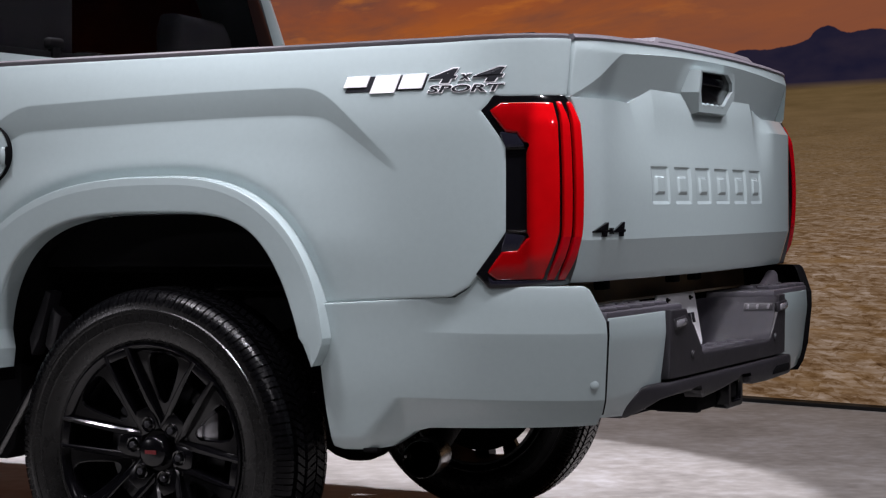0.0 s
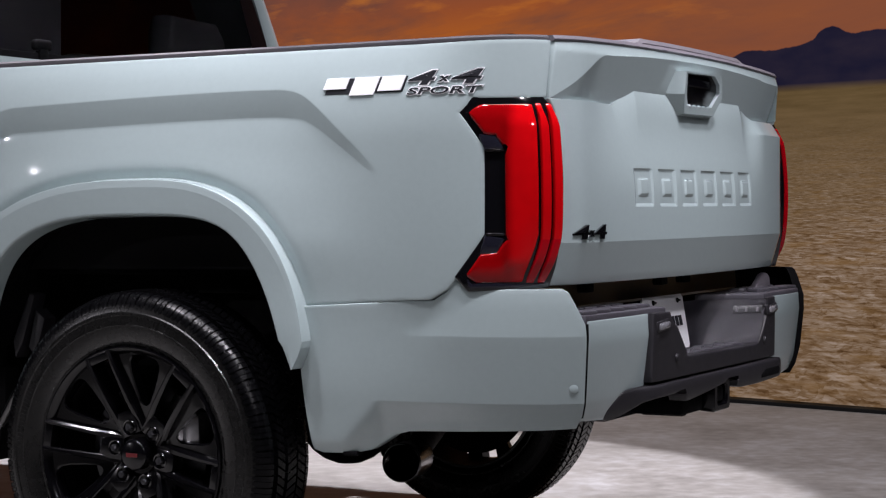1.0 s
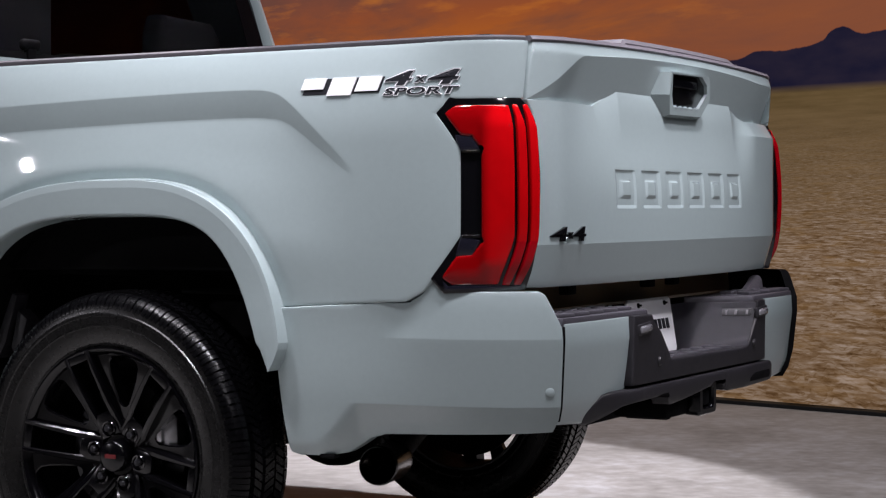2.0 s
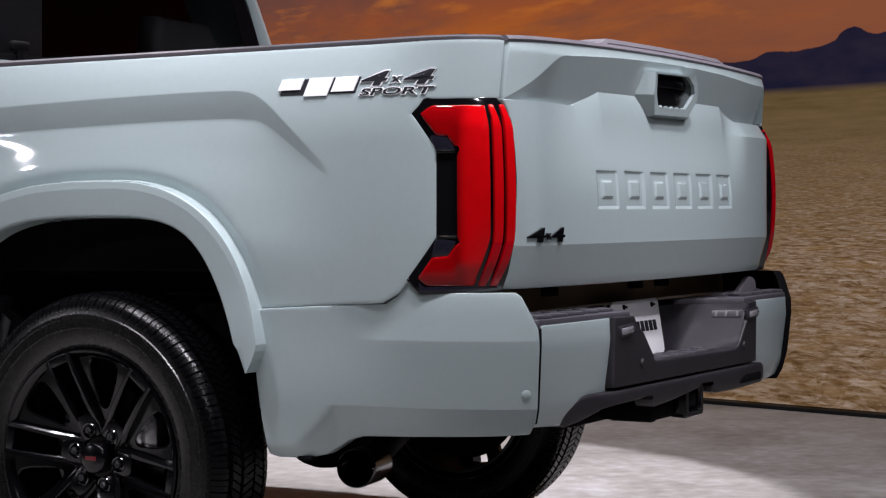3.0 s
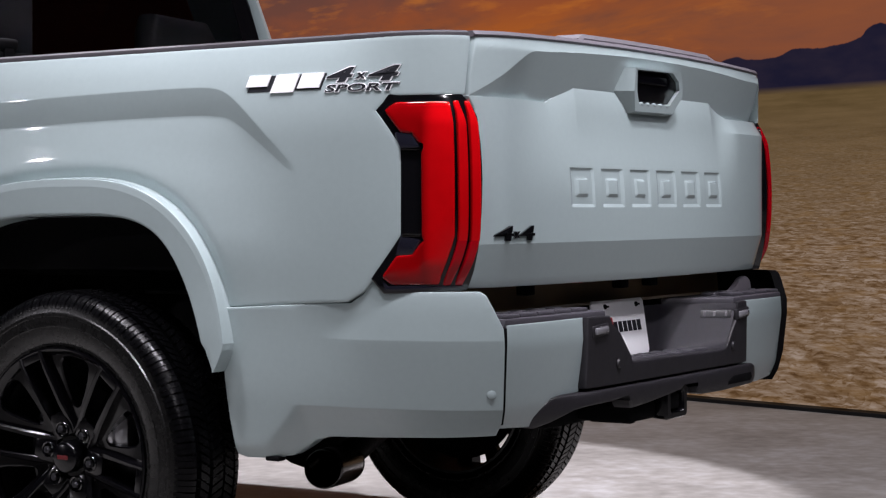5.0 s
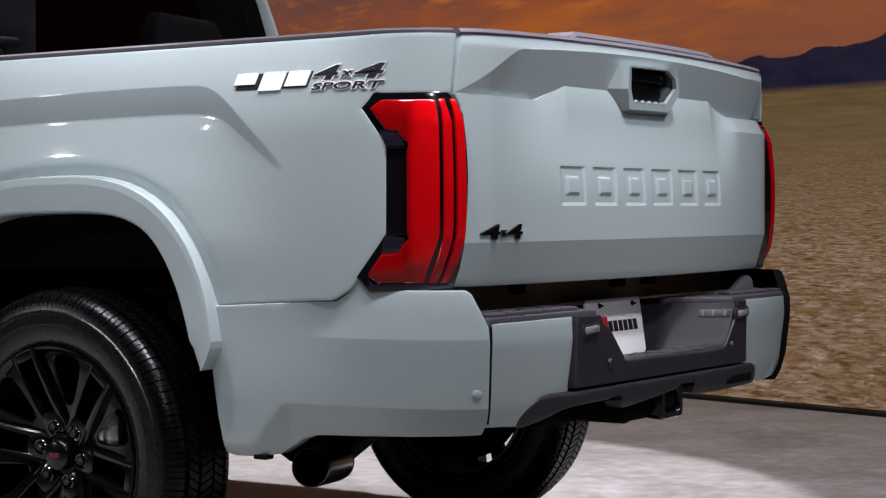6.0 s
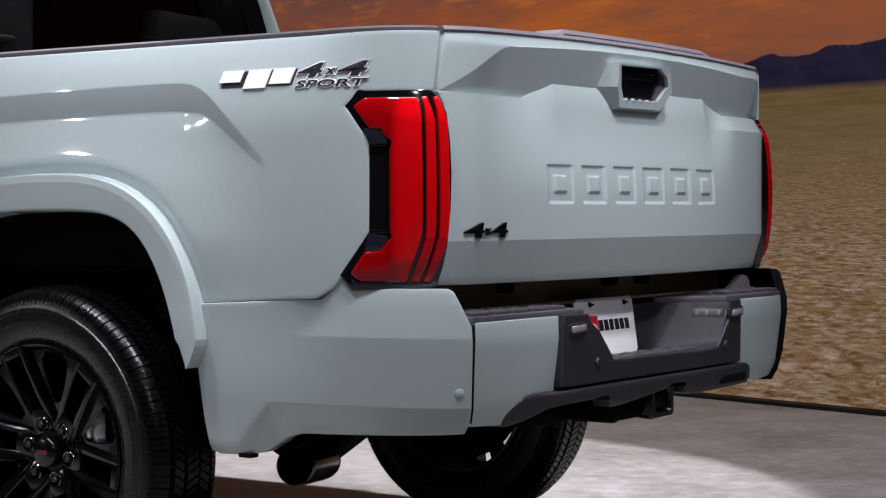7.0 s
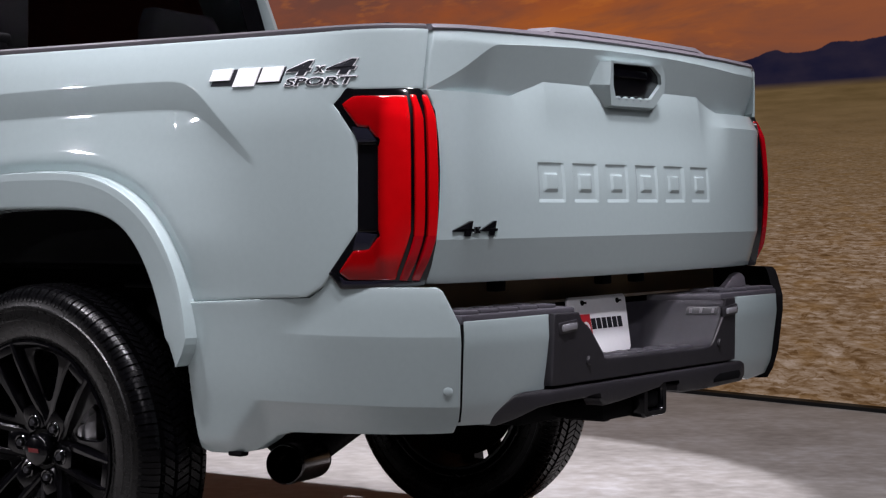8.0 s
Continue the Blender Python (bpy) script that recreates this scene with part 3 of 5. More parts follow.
def build_cap(mirror, step):
    def rim(back):
        return [(0.605, 0.7775), (0.592, 0.640), (0.582, 0.52), (0.570, 0.440), (0.548, 0.434), (0.47, 0.436), (0.43, 0.444), (0.40, 0.462), (0.37, 0.481), (0.33, 0.492), (0.2, 0.499),
                (cu(-0.096 + back), 0.506), (cu(-0.104 + back), 0.532), (cu(-0.104 + back), 0.70), (cu(-0.102 + back), 0.742), (cu(-0.072 + back), 0.815), (cu(-0.062 + back), 0.822), (cu(0.131), 0.822), (cu(0.174), 0.851),
                (cu(0.197), 0.8185), (cu(0.233), 0.7965)]

    outline = rim(0.05 if mirror else 0.0)
    bm = sheet(outline, spread(cu(-0.104), 0.30, 0.014) + spread(0.30, 0.605, step), sorted(spread(0.43, 0.85, step) + [0.7155, 0.7185, 0.5605, 0.5635]), lambda u, z, w: cap_place(u, z, w - 0.013 if mirror else w), 0.006 if mirror else 0.03, 0.003 if mirror else 0.004)
    cap = part("bumper_corner", mirrored(bm) if mirror else bm, PAINT, truck, "grey-green painted bumper corner", angle=25)
    outline = rim(0.0)
    bm = sheet(outline, spread(cu(-0.104), 0.30, 0.03) + spread(0.30, 0.605, 0.05), spread(0.43, 0.85, 0.05), lambda u, z, w: cap_place(u, z, w + (-0.006 if mirror else 0.012)), 0.03, 0.003)
    part("corner_lining", mirrored(bm) if mirror else bm, BLACK, cap, "black unpainted inner face")


build_cap(False, 0.012)
build_cap(True, 0.03)

# -------- painted rear faces of the bumper
BUMP_END, INSERT = 0.808, 0.487


def bumper_rear(x, z, w):
    y = -0.119 + 0.026 * (abs(x) / 0.83) ** 4 + w + 0.13 * max(0.0, 0.70 - z)
    y += 0.22 * max(0.0, 0.562 - z) + 0.06 * max(0.0, z - 0.70)
    return (x, y, z)


for s, far in ((-1, BUMP_END), (1, 0.805)):
    xs = [(far, 0.748), (INSERT + 0.002, 0.750), (INSERT + 0.004, 0.70), (INSERT, 0.560), (0.55, 0.548), (0.60, 0.524), (0.66, 0.512), (far - 0.014, 0.520), (far, 0.55)]
    bm = sheet([(s * x, z) for x, z in xs], spread(-0.83, 0.83, 0.03), spread(0.51, 0.75, 0.015), bumper_rear, 0.03, 0.003)
    part("bumper_face", bm, PAINT, truck, "grey-green painted rear bumper face", angle=50)
    if s > 0:
        continue
    # added black strip that gives the open gap its dark shade line
    c = cu(-0.104) - 0.004
    bm = sheet([(c, 0.744), (c - 0.005, 0.744), (c - 0.005, 0.527), (c, 0.527)], [], spread(0.527, 0.744, 0.03), lambda u, z, w: cap_place(u, z, w + 0.004), 0.02, 0.001)
    part("seal_strip", bm, BLACK, truck, "black strip standing for the shaded gap between bumper face and corner")


# -------- dark centre insert with its step
def insert_place(x, z, w):
    return (x, -0.127 + w + 0.02 * max(0.0, 0.70 - z), z)


STEP_L = [(0.372, 0.746), (0.360, 0.728), (0.318, 0.704), (0.256, 0.644), (0.246, 0.631), (0.232, 0.6265)]
STEP_R = [(0.412, 0.746), (0.412, 0.710), (0.352, 0.640), (0.338, 0.627), (0.315, 0.622), (0.287, 0.620)]
ins = [(-INSERT + 0.002, 0.588), (-INSERT + 0.008, 0.748)] + [(-x, z) for x, z in STEP_L] + STEP_R[::-1] + [(INSERT - 0.020, 0.748), (INSERT - 0.018, 0.586)]
bm = sheet(ins, spread(-0.48, 0.48, 0.04), spread(0.57, 0.75, 0.02), insert_place, 0.05, 0.006)
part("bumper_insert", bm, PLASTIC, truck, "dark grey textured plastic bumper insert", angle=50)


def tread_pad(name, x0, x1, y0, y1, z, parent, cut=(0.0, 0.0)):
    """A step pad with raised ribs; cut draws in the front corners of its two ends."""
    a, b = x0 + cut[0], x1 - cut[1]
    front = [(a + (b - a) * i / 14, max(y0, bumper_rear(a + (b - a) * i / 14, 0.70, 0.0)[1] + 0.004)) for i in range(15)]
    bm = bmesh.new()
    prism(bm, front + [(x1, y1), (x0, y1)], lambda u, v, w: (u, v, z - 0.026 + w), 0.0, 0.026, 0.005)
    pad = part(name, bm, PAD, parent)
    k = int((x1 - x0) / 0.075)
    for i in range(k):
        for j in range(2):
            bm = bmesh.new()
            cx = x0 + (i + 0.5) * (x1 - x0) / k
            if not a + 0.02 < cx < b - 0.02:
                continue
            cy = y0 + (0.33 + 0.36 * j) * (y1 - y0)
            box(bm, (cx, cy, z + 0.003), ((x1 - x0) / k - 0.022, (y1 - y0) * 0.25, 0.012), 0.004, pose(0, 0, 0, 0, 0, 12 if j else -12))
            part("tread_rib", bm, PAD, pad)
    return pad


tread_pad("step_pad", -0.815, -0.320, -0.122, 0.05, 0.764, truck, (0.0, 0.052))
tread_pad("step_pad", 0.288, 0.805, -0.122, 0.05, 0.764, truck, (0.118, 0.0))
tread_pad("centre_step", -0.232, 0.285, -0.118, 0.0, 0.624, truck)
# the recess behind the centre step: one curved wall, wider at the top
FOOT = [(-0.262, -0.122), (-0.240, -0.03), (-0.230, 0.005), (-0.212, 0.026), (-0.18, 0.035), (0.20, 0.035), (0.238, 0.028), (0.258, 0.010), (0.270, -0.02), (0.312, -0.122)]
BRIM = [(-0.372, -0.122), (-0.335, -0.03), (-0.325, 0.012), (-0.308, 0.034), (-0.28, 0.043), (0.26, 0.043), (0.292, 0.036), (0.310, 0.016), (0.328, -0.02), (0.410, -0.122)]
bm = bmesh.new()
rows = []
for i in range(7):
    k = i / 6
    z = 0.616 + 0.132 * k
    rows.append([bm.verts.new((xa + (xb - xa) * k ** 0.8, ya + (yb - ya) * k, z)) for (xa, ya), (xb, yb) in zip(FOOT, BRIM)])
for a, b in zip(rows, rows[1:]):
    for j in range(len(FOOT) - 1):
        bm.faces.new((a[j], a[j + 1], b[j + 1], b[j]))
bmesh.ops.solidify(bm, geom=bm.faces[:], thickness=-0.010)
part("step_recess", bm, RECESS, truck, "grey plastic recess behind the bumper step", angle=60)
for p0, p1, q0, q1 in ((FOOT[0], FOOT[1], BRIM[0], BRIM[1]), (FOOT[9], FOOT[8], BRIM[9], BRIM[8])):
    def on_wall(u, z, w):
        k = (z - 0.616) / 0.132
        x = [a + (b - a) * k ** 0.8 for a, b in ((p0[0], q0[0]), (p1[0], q1[0]))]
        y = [a + (b - a) * k for a, b in ((p0[1], q0[1]), (p1[1], q1[1]))]
        return (x[0] + (x[1] - x[0]) * u - w * (1 if x[0] > 0 else -1), y[0] + (y[1] - y[0]) * u, z)

    bm = bmesh.new()
    prism(bm, [(0.06, 0.709), (0.74, 0.709), (0.74, 0.730), (0.06, 0.730)], on_wall, -0.004, 0.0025, 0.002)
    slot = part("latch_plate", bm, STEEL, truck, "small metal latch plate")
    for u in (0.14, 0.40, 0.62):
        bm = bmesh.new()
        prism(bm, [(u, 0.713), (u + 0.05, 0.713), (u + 0.05, 0.726), (u, 0.726)], on_wall, 0.0, 0.006, 0.001)
        part("latch_tooth", bm, RAIL, slot, "pale clip on the latch plate")
for x in (-0.424, 0.437):
    bm = bmesh.new()
    box(bm, (x, -0.129, 0.719), (0.066, 0.016, 0.017), 0.005, pose(0, 0, 0, 0, -4))
    lens = part("licence_lamp", bm, CLEAR, truck, "small clear licence plate lamp")
    bm = bmesh.new()
    box(bm, (x, -0.124, 0.719), (0.086, 0.014, 0.029), 0.005, pose(0, 0, 0, 0, -4))
    part("lamp_surround", bm, PLASTIC, lens)
for x in (-0.325, 0.374):
    bm = bmesh.new()
    lathe(bm, [(0.0, -0.005), (0.009, -0.005), (0.012, -0.001), (0.012, 0.03)], 20, (x, -0.127, 0.633), "y")
    part("parking_sensor", bm, PLASTIC, truck, "round dark parking sensor")
for side in (-1, 1):
    bm = bmesh.new()
    lathe(bm, [(0.0, -0.002), (0.0085, -0.002), (0.0108, -0.0005), (0.0112, 0.004), (0.0112, 0.02)], 24, (0, 0, 0), "y")
    q = part("parking_sensor", bm, PAINT, truck, "round painted parking sensor")
    p, nn = cap_place(cu(-0.084), 0.597, 0.0), corner_normal(cu(-0.084), 0.957, CAP_D, CAP_L, CAP_P)
    q.matrix_basis = pose(-side * p[0], p[1], p[2], 0, 0, side * math.degrees(math.atan2(nn.x, -nn.y)))

# -------- lower valance with its raised ends
def valance_place(x, z, w):
    return (x, -0.134 + w + 0.05 * max(0.0, (abs(x) - 0.5) / 0.16) + 0.30 * max(0.0, 0.535 - z) + 0.4 * max(0.0, z - 0.566), z)


val = [(-0.572, 0.570), (0.500, 0.570), (0.526, 0.563), (0.534, 0.552), (0.526, 0.536), (0.505, 0.526), (0.30, 0.521), (0.165, 0.523), (0.130, 0.528), (0.124, 0.552), (0.04, 0.553), (0.02, 0.548), (-0.15, 0.531),
       (-0.255, 0.524), (-0.272, 0.536), (-0.285, 0.552), (-0.50, 0.550), (-0.545, 0.544), (-0.575, 0.533), (-0.612, 0.520), (-0.655, 0.510), (-0.682, 0.514), (-0.668, 0.527), (-0.645, 0.546), (-0.610, 0.566)]
bm = sheet(val, spread(-0.68, 0.53, 0.04), spread(0.51, 0.575, 0.010), valance_place, 0.05, 0.006)
valance = part("bumper_valance", bm, PLASTIC, truck, "dark plastic lower bumper valance", angle=50)
bm = bmesh.new()
prism(bm, [(0.325, 0.529), (0.478, 0.530), (0.486, 0.540), (0.478, 0.553), (0.36, 0.552), (0.325, 0.540)], lambda u, v, w: (u, valance_place(u, v, 0)[1] - 0.002 + w, v), 0.0, 0.01, 0.002)
part("valance_opening", bm, BLACK, valance, "black tow hook opening")
bm = bmesh.new()
box(bm, (0, -0.02, 0.572), (0.94, 0.12, 0.010), 0.003)
part("bumper_beam", bm, BLACK, truck)

# -------- grey fin on the far step pad
bm = bmesh.new()
prism(bm, [(0.596, 0.760), (0.767, 0.760), (0.752, 0.798), (0.736, 0.808), (0.718, 0.812), (0.690, 0.807), (0.668, 0.794)], lambda u, v, w: (u, -0.02 + w, v), 0.0, 0.02, 0.004)
part("pad_fin", bm, RAIL, truck, "grey plastic fin behind the step pad")

# -------- hitch
bm = bmesh.new()
box(bm, (0, 0.10, 0.50), (0.70, 0.09, 0.07), 0.01)
box(bm, (-0.10, -0.02, 0.495), (0.20, 0.15, 0.045), 0.010)
box(bm, (-0.17, -0.03, 0.500), (0.03, 0.12, 0.062), 0.006)
hitch = part("hitch_receiver", bm, BLACK, truck, "black steel trailer hitch receiver")


def squared(h, v, r, y):
    """A ring of points round a square hole with rounded corners."""
    pts = []
    for sx, sz, a0 in ((1, 1, 0), (-1, 1, 90), (-1, -1, 180), (1, -1, 270)):
        for i in range(4):
            a = radians(a0 + 30 * i)
            pts.append((0.004 + sx * (h - r) + r * math.cos(a), y, 0.512 + sz * (v - r) + r * math.sin(a)))
    return pts


bm = bmesh.new()
loops = [[bm.verts.new(q) for q in squared(h, v, r, y)] for h, v, r, y in ((0.046, 0.032, 0.010, 0.08), (0.046, 0.032, 0.010, -0.080), (0.060, 0.042, 0.014, -0.086), (0.062, 0.044, 0.014, -0.122), (0.058, 0.040, 0.013, -0.130),
                                                                       (0.042, 0.028, 0.010, -0.130), (0.038, 0.025, 0.009, -0.124), (0.038, 0.025, 0.009, -0.02))]
for a, b in zip(loops, loops[1:]):
    for i in range(16):
        bm.faces.new((a[i], a[(i + 1) % 16], b[(i + 1) % 16], b[i]))
bm.faces.new(loops[-1])
part("receiver_tube", bm, RIM, hitch, "square black receiver tube with a thick collar", angle=30)
bm = bmesh.new()
box(bm, (0.004, -0.112, 0.512), (0.066, 0.02, 0.042), 0.008)
part("receiver_plug", bm, BLACK, hitch, "dull black rubber plug")

# -------- sill under the gate
bm = bmesh.new()
prism(bm, [(0.125, 0.842), (0.105, 0.83), (0.10, 0.765), (0.125, 0.755)], lambda u, v, w: (w, u, v), -0.80, 0.80, 0.006)
sill = part("rear_sill", bm, SILL, truck, "body sill under the tailgate with reflected brown light in its colour")
for x in (-0.40, 0.12, 0.30):
    bm = bmesh.new()
    box(bm, (x, 0.09, 0.815), (0.045, 0.03, 0.035), 0.004)
    part("bump_stop", bm, BLACK, sill)

# -------- plate
def plate_y(z):
    return 0.038 - (0.777 - z) * 0.21


bm = bmesh.new()
prism(bm, [(-0.175, 0.628), (0.103, 0.628), (0.112, 0.636), (0.128, 0.764), (0.120, 0.773), (-0.162, 0.773), (-0.172, 0.764), (-0.184, 0.636)], lambda u, v, w: (u, plate_y(v) - 0.008 + w, v), 0.0, 0.006, 0.0015)
plate = part("licence_plate", bm, WHITE, truck, "white show plate with red panel and dark bars")
bm = bmesh.new()
box(bm, (-0.03, 0.034, 0.690), (0.20, 0.012, 0.06), 0.003)
part("plate_bracket", bm, BLACK, plate, "black bracket behind the plate")
PLATE_TILT = math.degrees(math.atan(0.21))


def plate_mark(name, x, z, w, h, mat, label, lift):
    bm = bmesh.new()
    box(bm, (0, 0, 0), (w, 0.0016, h))
    q = part(name, bm, mat, plate, label, smooth=False)
    q.matrix_basis = pose(x, plate_y(z) - 0.0085 - lift, z, -PLATE_TILT)


plate_mark("red_panel", -0.126, 0.7000, 0.106, 0.058, RED_MARK, "red square panel", 0.0)
bm = bmesh.new()
lathe(bm, [(0.011, -0.001), (0.011, -0.002), (0.018, -0.002), (0.018, -0.001)], 24, (0, 0, 0), "y", closed=True)
q = part("ring_mark", bm, WHITE, plate, "white ring mark")
q.matrix_basis = pose(-0.100, plate_y(0.692) - 0.0085, 0.692, -PLATE_TILT)
for i in range(6):
    plate_mark("mark_bar", -0.060 + i * 0.0270, 0.703, 0.020, 0.028, BADGE_DARK, "dark printed bar", 0.0004)
for x in (-0.10, 0.08):
    bm = bmesh.new()
    lathe(bm, [(0.0, -0.002), (0.006, -0.002), (0.007, 0.0), (0.007, 0.004)], 14, (x, 0.024, 0.757), "y")
    box(bm, (x + 0.010, 0.024, 0.757), (0.016, 0.004, 0.005))
    part("plate_slot", bm, BLACK, plate)

# -------- tailgate
GATE = 0.818


def gate_top(x):
    return 1.400 + 0.012 * (1 - (abs(x) / 0.82) ** 2)


def band_lip(x):
    return 1.374 - (abs(x) - 0.60) * 0.02


def band_top(x):
    a = abs(x)
    if x > 0.60:
        return band_lip(x) - 0.110 * max(0.0, (a - 0.690) / 0.095) ** 3.5
    if a > 0.60:
        return 1.374 - (a - 0.60) * 0.02 - 0.265 * (a - 0.634 + math.hypot(a - 0.634, 0.022)) + 0.0025
    return 1.390 - 0.016 * (a / 0.60) ** 2


def band_bottom(x):
    a = abs(x)
    if a > 0.52:
        return 1.262
    if a > 0.40:
        return 1.262 + 0.038 * (0.52 - a) / 0.12
    return 1.300


BLOCKS = [(-0.479 + i * 0.1535, -0.479 + i * 0.1535 + 0.150) for i in range(6)]


def block_dent(x, z):
    """Six plain sunk frames across the gate, 6 mm deep with sloped walls."""
    if not 1.006 < z < 1.118 or not -0.49 < x < 0.46:
        return 0.0
    d = 0.0
    for k, (a, b) in enumerate(BLOCKS):
        c, hw, hh = (a + b) / 2 - 0.004, 0.056, 0.047
        dx, dz = abs(x - c) - hw, abs(z - 1.061) - hh
        outside = max(dx, dz)
        inner = max(abs(x - c) - (hw - 0.026), abs(z - 1.061) - (hh - 0.024))
        t = min(ramp01(0.0, -0.006, outside), ramp01(-0.006, 0.0, inner))
        d = max(d, t)
    return 0.0045 * d


def gate_y(x, z):
    a = abs(x)
    y = -0.082 + 0.030 * (a / 0.80) ** 2.5
    # the ends roll forward
    y += 2.2 * max(0.0, a - 0.72) ** 2
    y += 0.30 * max(0.0, 0.930 - z)
    zb = band_bottom(x)
    zt = max(band_top(x), zb + 0.0005)
    lip = band_lip(x) if x > 0.60 else zt
    if z > zt + 1e-5:
        y += 0.004 + 0.30 * max(0.0, z - 1.374) + (0.014 * ramp01(0.74, 0.80, x) if x > 0 else 0.0)
    elif z >= zb - 1e-5:
        y += 0.004 + 0.35 * max(0.0, lip - z)
    else:
        low = (0.004 + 0.35 * max(0.0, lip - 1.262) * ease(0.88, 0.40, a)) * max(0.0, 1 - (1.262 - z) / 0.24) ** 2
        ledge = (0.004 + 0.20 * max(0.0, lip - 1.262)) * max(0.0, 1 - (1.262 - z) / 0.042)
        low += (ledge - low) * ease(0.42, 0.56, x)
        # the raised middle under the handle fades downwards
        mid = (0.004 + 0.35 * (lip - 1.300)) * max(0.0, 1 - (1.300 - z) / 0.27) ** 2
        y += low + (mid - low) * ramp01(0.52, 0.40, a) * ease(1.13, 1.28, z)
    return y + block_dent(x, z)


def gate_z(x, v):
    """Rows of the gate follow the edges of its recessed band."""
    zb = band_bottom(x)
    zt = max(band_top(x), zb + 0.0005)
    stops = ((0.80, 0.80), (1.18, 1.18), (1.25, zb - 0.012), (1.262, zb), (1.372, zt), (1.40, gate_top(x)), (1.45, gate_top(x) + 0.05))
    for (a, za), (b, zb_) in zip(stops, stops[1:]):
        if v <= b:
            return za + (zb_ - za) * (v - a) / (b - a)
    return v


def gate_place(x, v, w):
    z = gate_z(x, v)
    return (x, gate_y(x, z) + w, z)


outline = [(-GATE, 0.835), (0, 0.833), (GATE, 0.835), (GATE + 0.006, 1.20), (GATE + 0.006, 1.235), (GATE + 0.002, 1.262), (GATE, 1.380), (GATE - 0.006, 1.395), (-0.816, 1.395), (-0.826, 1.386), (-0.833, 1.374), (-0.834, 1.262), (-0.832, 1.257), (-0.821, 1.232), (-GATE - 0.003, 1.20)]
xs = spread(-0.834, -0.50, 0.010) + spread(-0.50, 0.46, 0.0065) + spread(0.46, 0.68, 0.010) + spread(0.68, GATE, 0.005) + [-0.52, 0.52, -0.40, 0.40, -0.60, 0.60]
zs = spread(0.835, 1.0, 0.016) + [0.930] + spread(1.0, 1.12, 0.0042) + spread(1.12, 1.25, 0.012) + [1.2201, 1.25, 1.253, 1.256, 1.259, 1.2608, 1.262, 1.2632] + spread(1.2632, 1.3708, 0.02) + [1.3708, 1.372, 1.3732] + spread(1.3732, 1.395, 0.0022)
bm = sheet(outline, sorted(set(xs)), sorted(set(zs)), gate_place, 0.05, 0.004)
gate = part("tailgate", bm, PAINT, truck, "grey-green tailgate with sunk blocks and recessed band", angle=13)
bm = bmesh.new()
box(bm, (0, 0.02, 1.12), (1.60, 0.05, 0.56), 0.01)
part("inner_panel", bm, BLACK, gate)
for s in (-1, 1):
    bm = bmesh.new()
    box(bm, (s * 0.825, 0.05, 1.12), (0.07, 0.03, 0.55), 0.006)
    part("gate_jamb", bm, BLACK, truck, "black jamb beside the tailgate")


def cap_front(x):
    return gate_y(x, gate_top(x)) - 0.006


def strip_rows(xs, y_of, back, lift, z_of):
    bm = bmesh.new()
    rows = []
    for x in xs:
        z, y = z_of(x), y_of(x)
        rows.append([bm.verts.new(c) for c in ((x, y + 0.005, z), (x, y, z + lift * 0.4), (x, y + 0.006, z + lift), (x, back, z + lift), (x, back, z))])
    for a, b in zip(rows, rows[1:]):
        for j in range(5):
            bm.faces.new((a[j], a[(j + 1) % 5], b[(j + 1) % 5], b[j]))
    bm.faces.new(rows[0])
    bm.faces.new(rows[-1][::-1])
    return bm


cap_x = [-0.002 + 0.820 * math.sin(math.pi / 2 * (i / 30 - 1)) for i in range(61)]
part("gate_cap", strip_rows(cap_x, cap_front, 0.05, 0.014, lambda x: gate_top(x) - 0.006), RAIL, gate, "grey textured plastic cap on the gate")
part("spoiler_pad", strip_rows([-0.365, -0.345, -0.3, -0.15, 0, 0.15, 0.3, 0.40, 0.46], lambda x: cap_front(x) + 0.022, 0.03, 0.018,
                               lambda x: gate_top(x) + 0.007 - (0.011 if x < -0.36 or x > 0.45 else 0)), SPOILER, gate, "raised pale grey pad on the gate cap")
# handle: a painted bezel round a gloss black pocket
HX = -0.028
bm = bmesh.new()
outer = [(-0.190, 1.305), (-0.172, 1.362), (0.100, 1.366), (0.138, 1.345), (0.150, 1.300), (0.104, 1.250), (-0.128, 1.249)]
front = [(-0.146, 1.305), (-0.160, 1.3625), (0.104, 1.3655), (0.124, 1.345), (0.142, 1.303), (0.098, 1.257), (-0.123, 1.255)]
inner = [(-0.128, 1.305), (-0.146, 1.358), (0.060, 1.361), (0.106, 1.341), (0.119, 1.319), (0.076, 1.278), (-0.105, 1.275)]
loops = [[bm.verts.new((x, gate_y(x, z) + 0.003, z)) for x, z in outer]]
loops += [[bm.verts.new((x, y + 0.20 * (1.357 - z), z)) for x, z in pts] for pts, y in ((front, -0.095), (inner, -0.094), (inner, -0.06))]
for a, b in zip(loops, loops[1:]):
    for i in range(7):
        bm.faces.new((a[i], a[(i + 1) % 7], b[(i + 1) % 7], b[i]))
part("handle_bezel", bm, PAINT, gate, "faceted painted bezel", angle=20)
bm = bmesh.new()
prism(bm, [(x, z) for x, z in inner], lambda u, v, w: (u, -0.086 + 0.20 * (1.357 - v) + w, v), 0.0, 0.02, 0.004)
box(bm, (HX - 0.01, -0.080, 1.337), (0.17, 0.010, 0.022), 0.004)
part("handle", bm, SMOOTH_BLACK, gate, "gloss black pull handle and camera pocket")
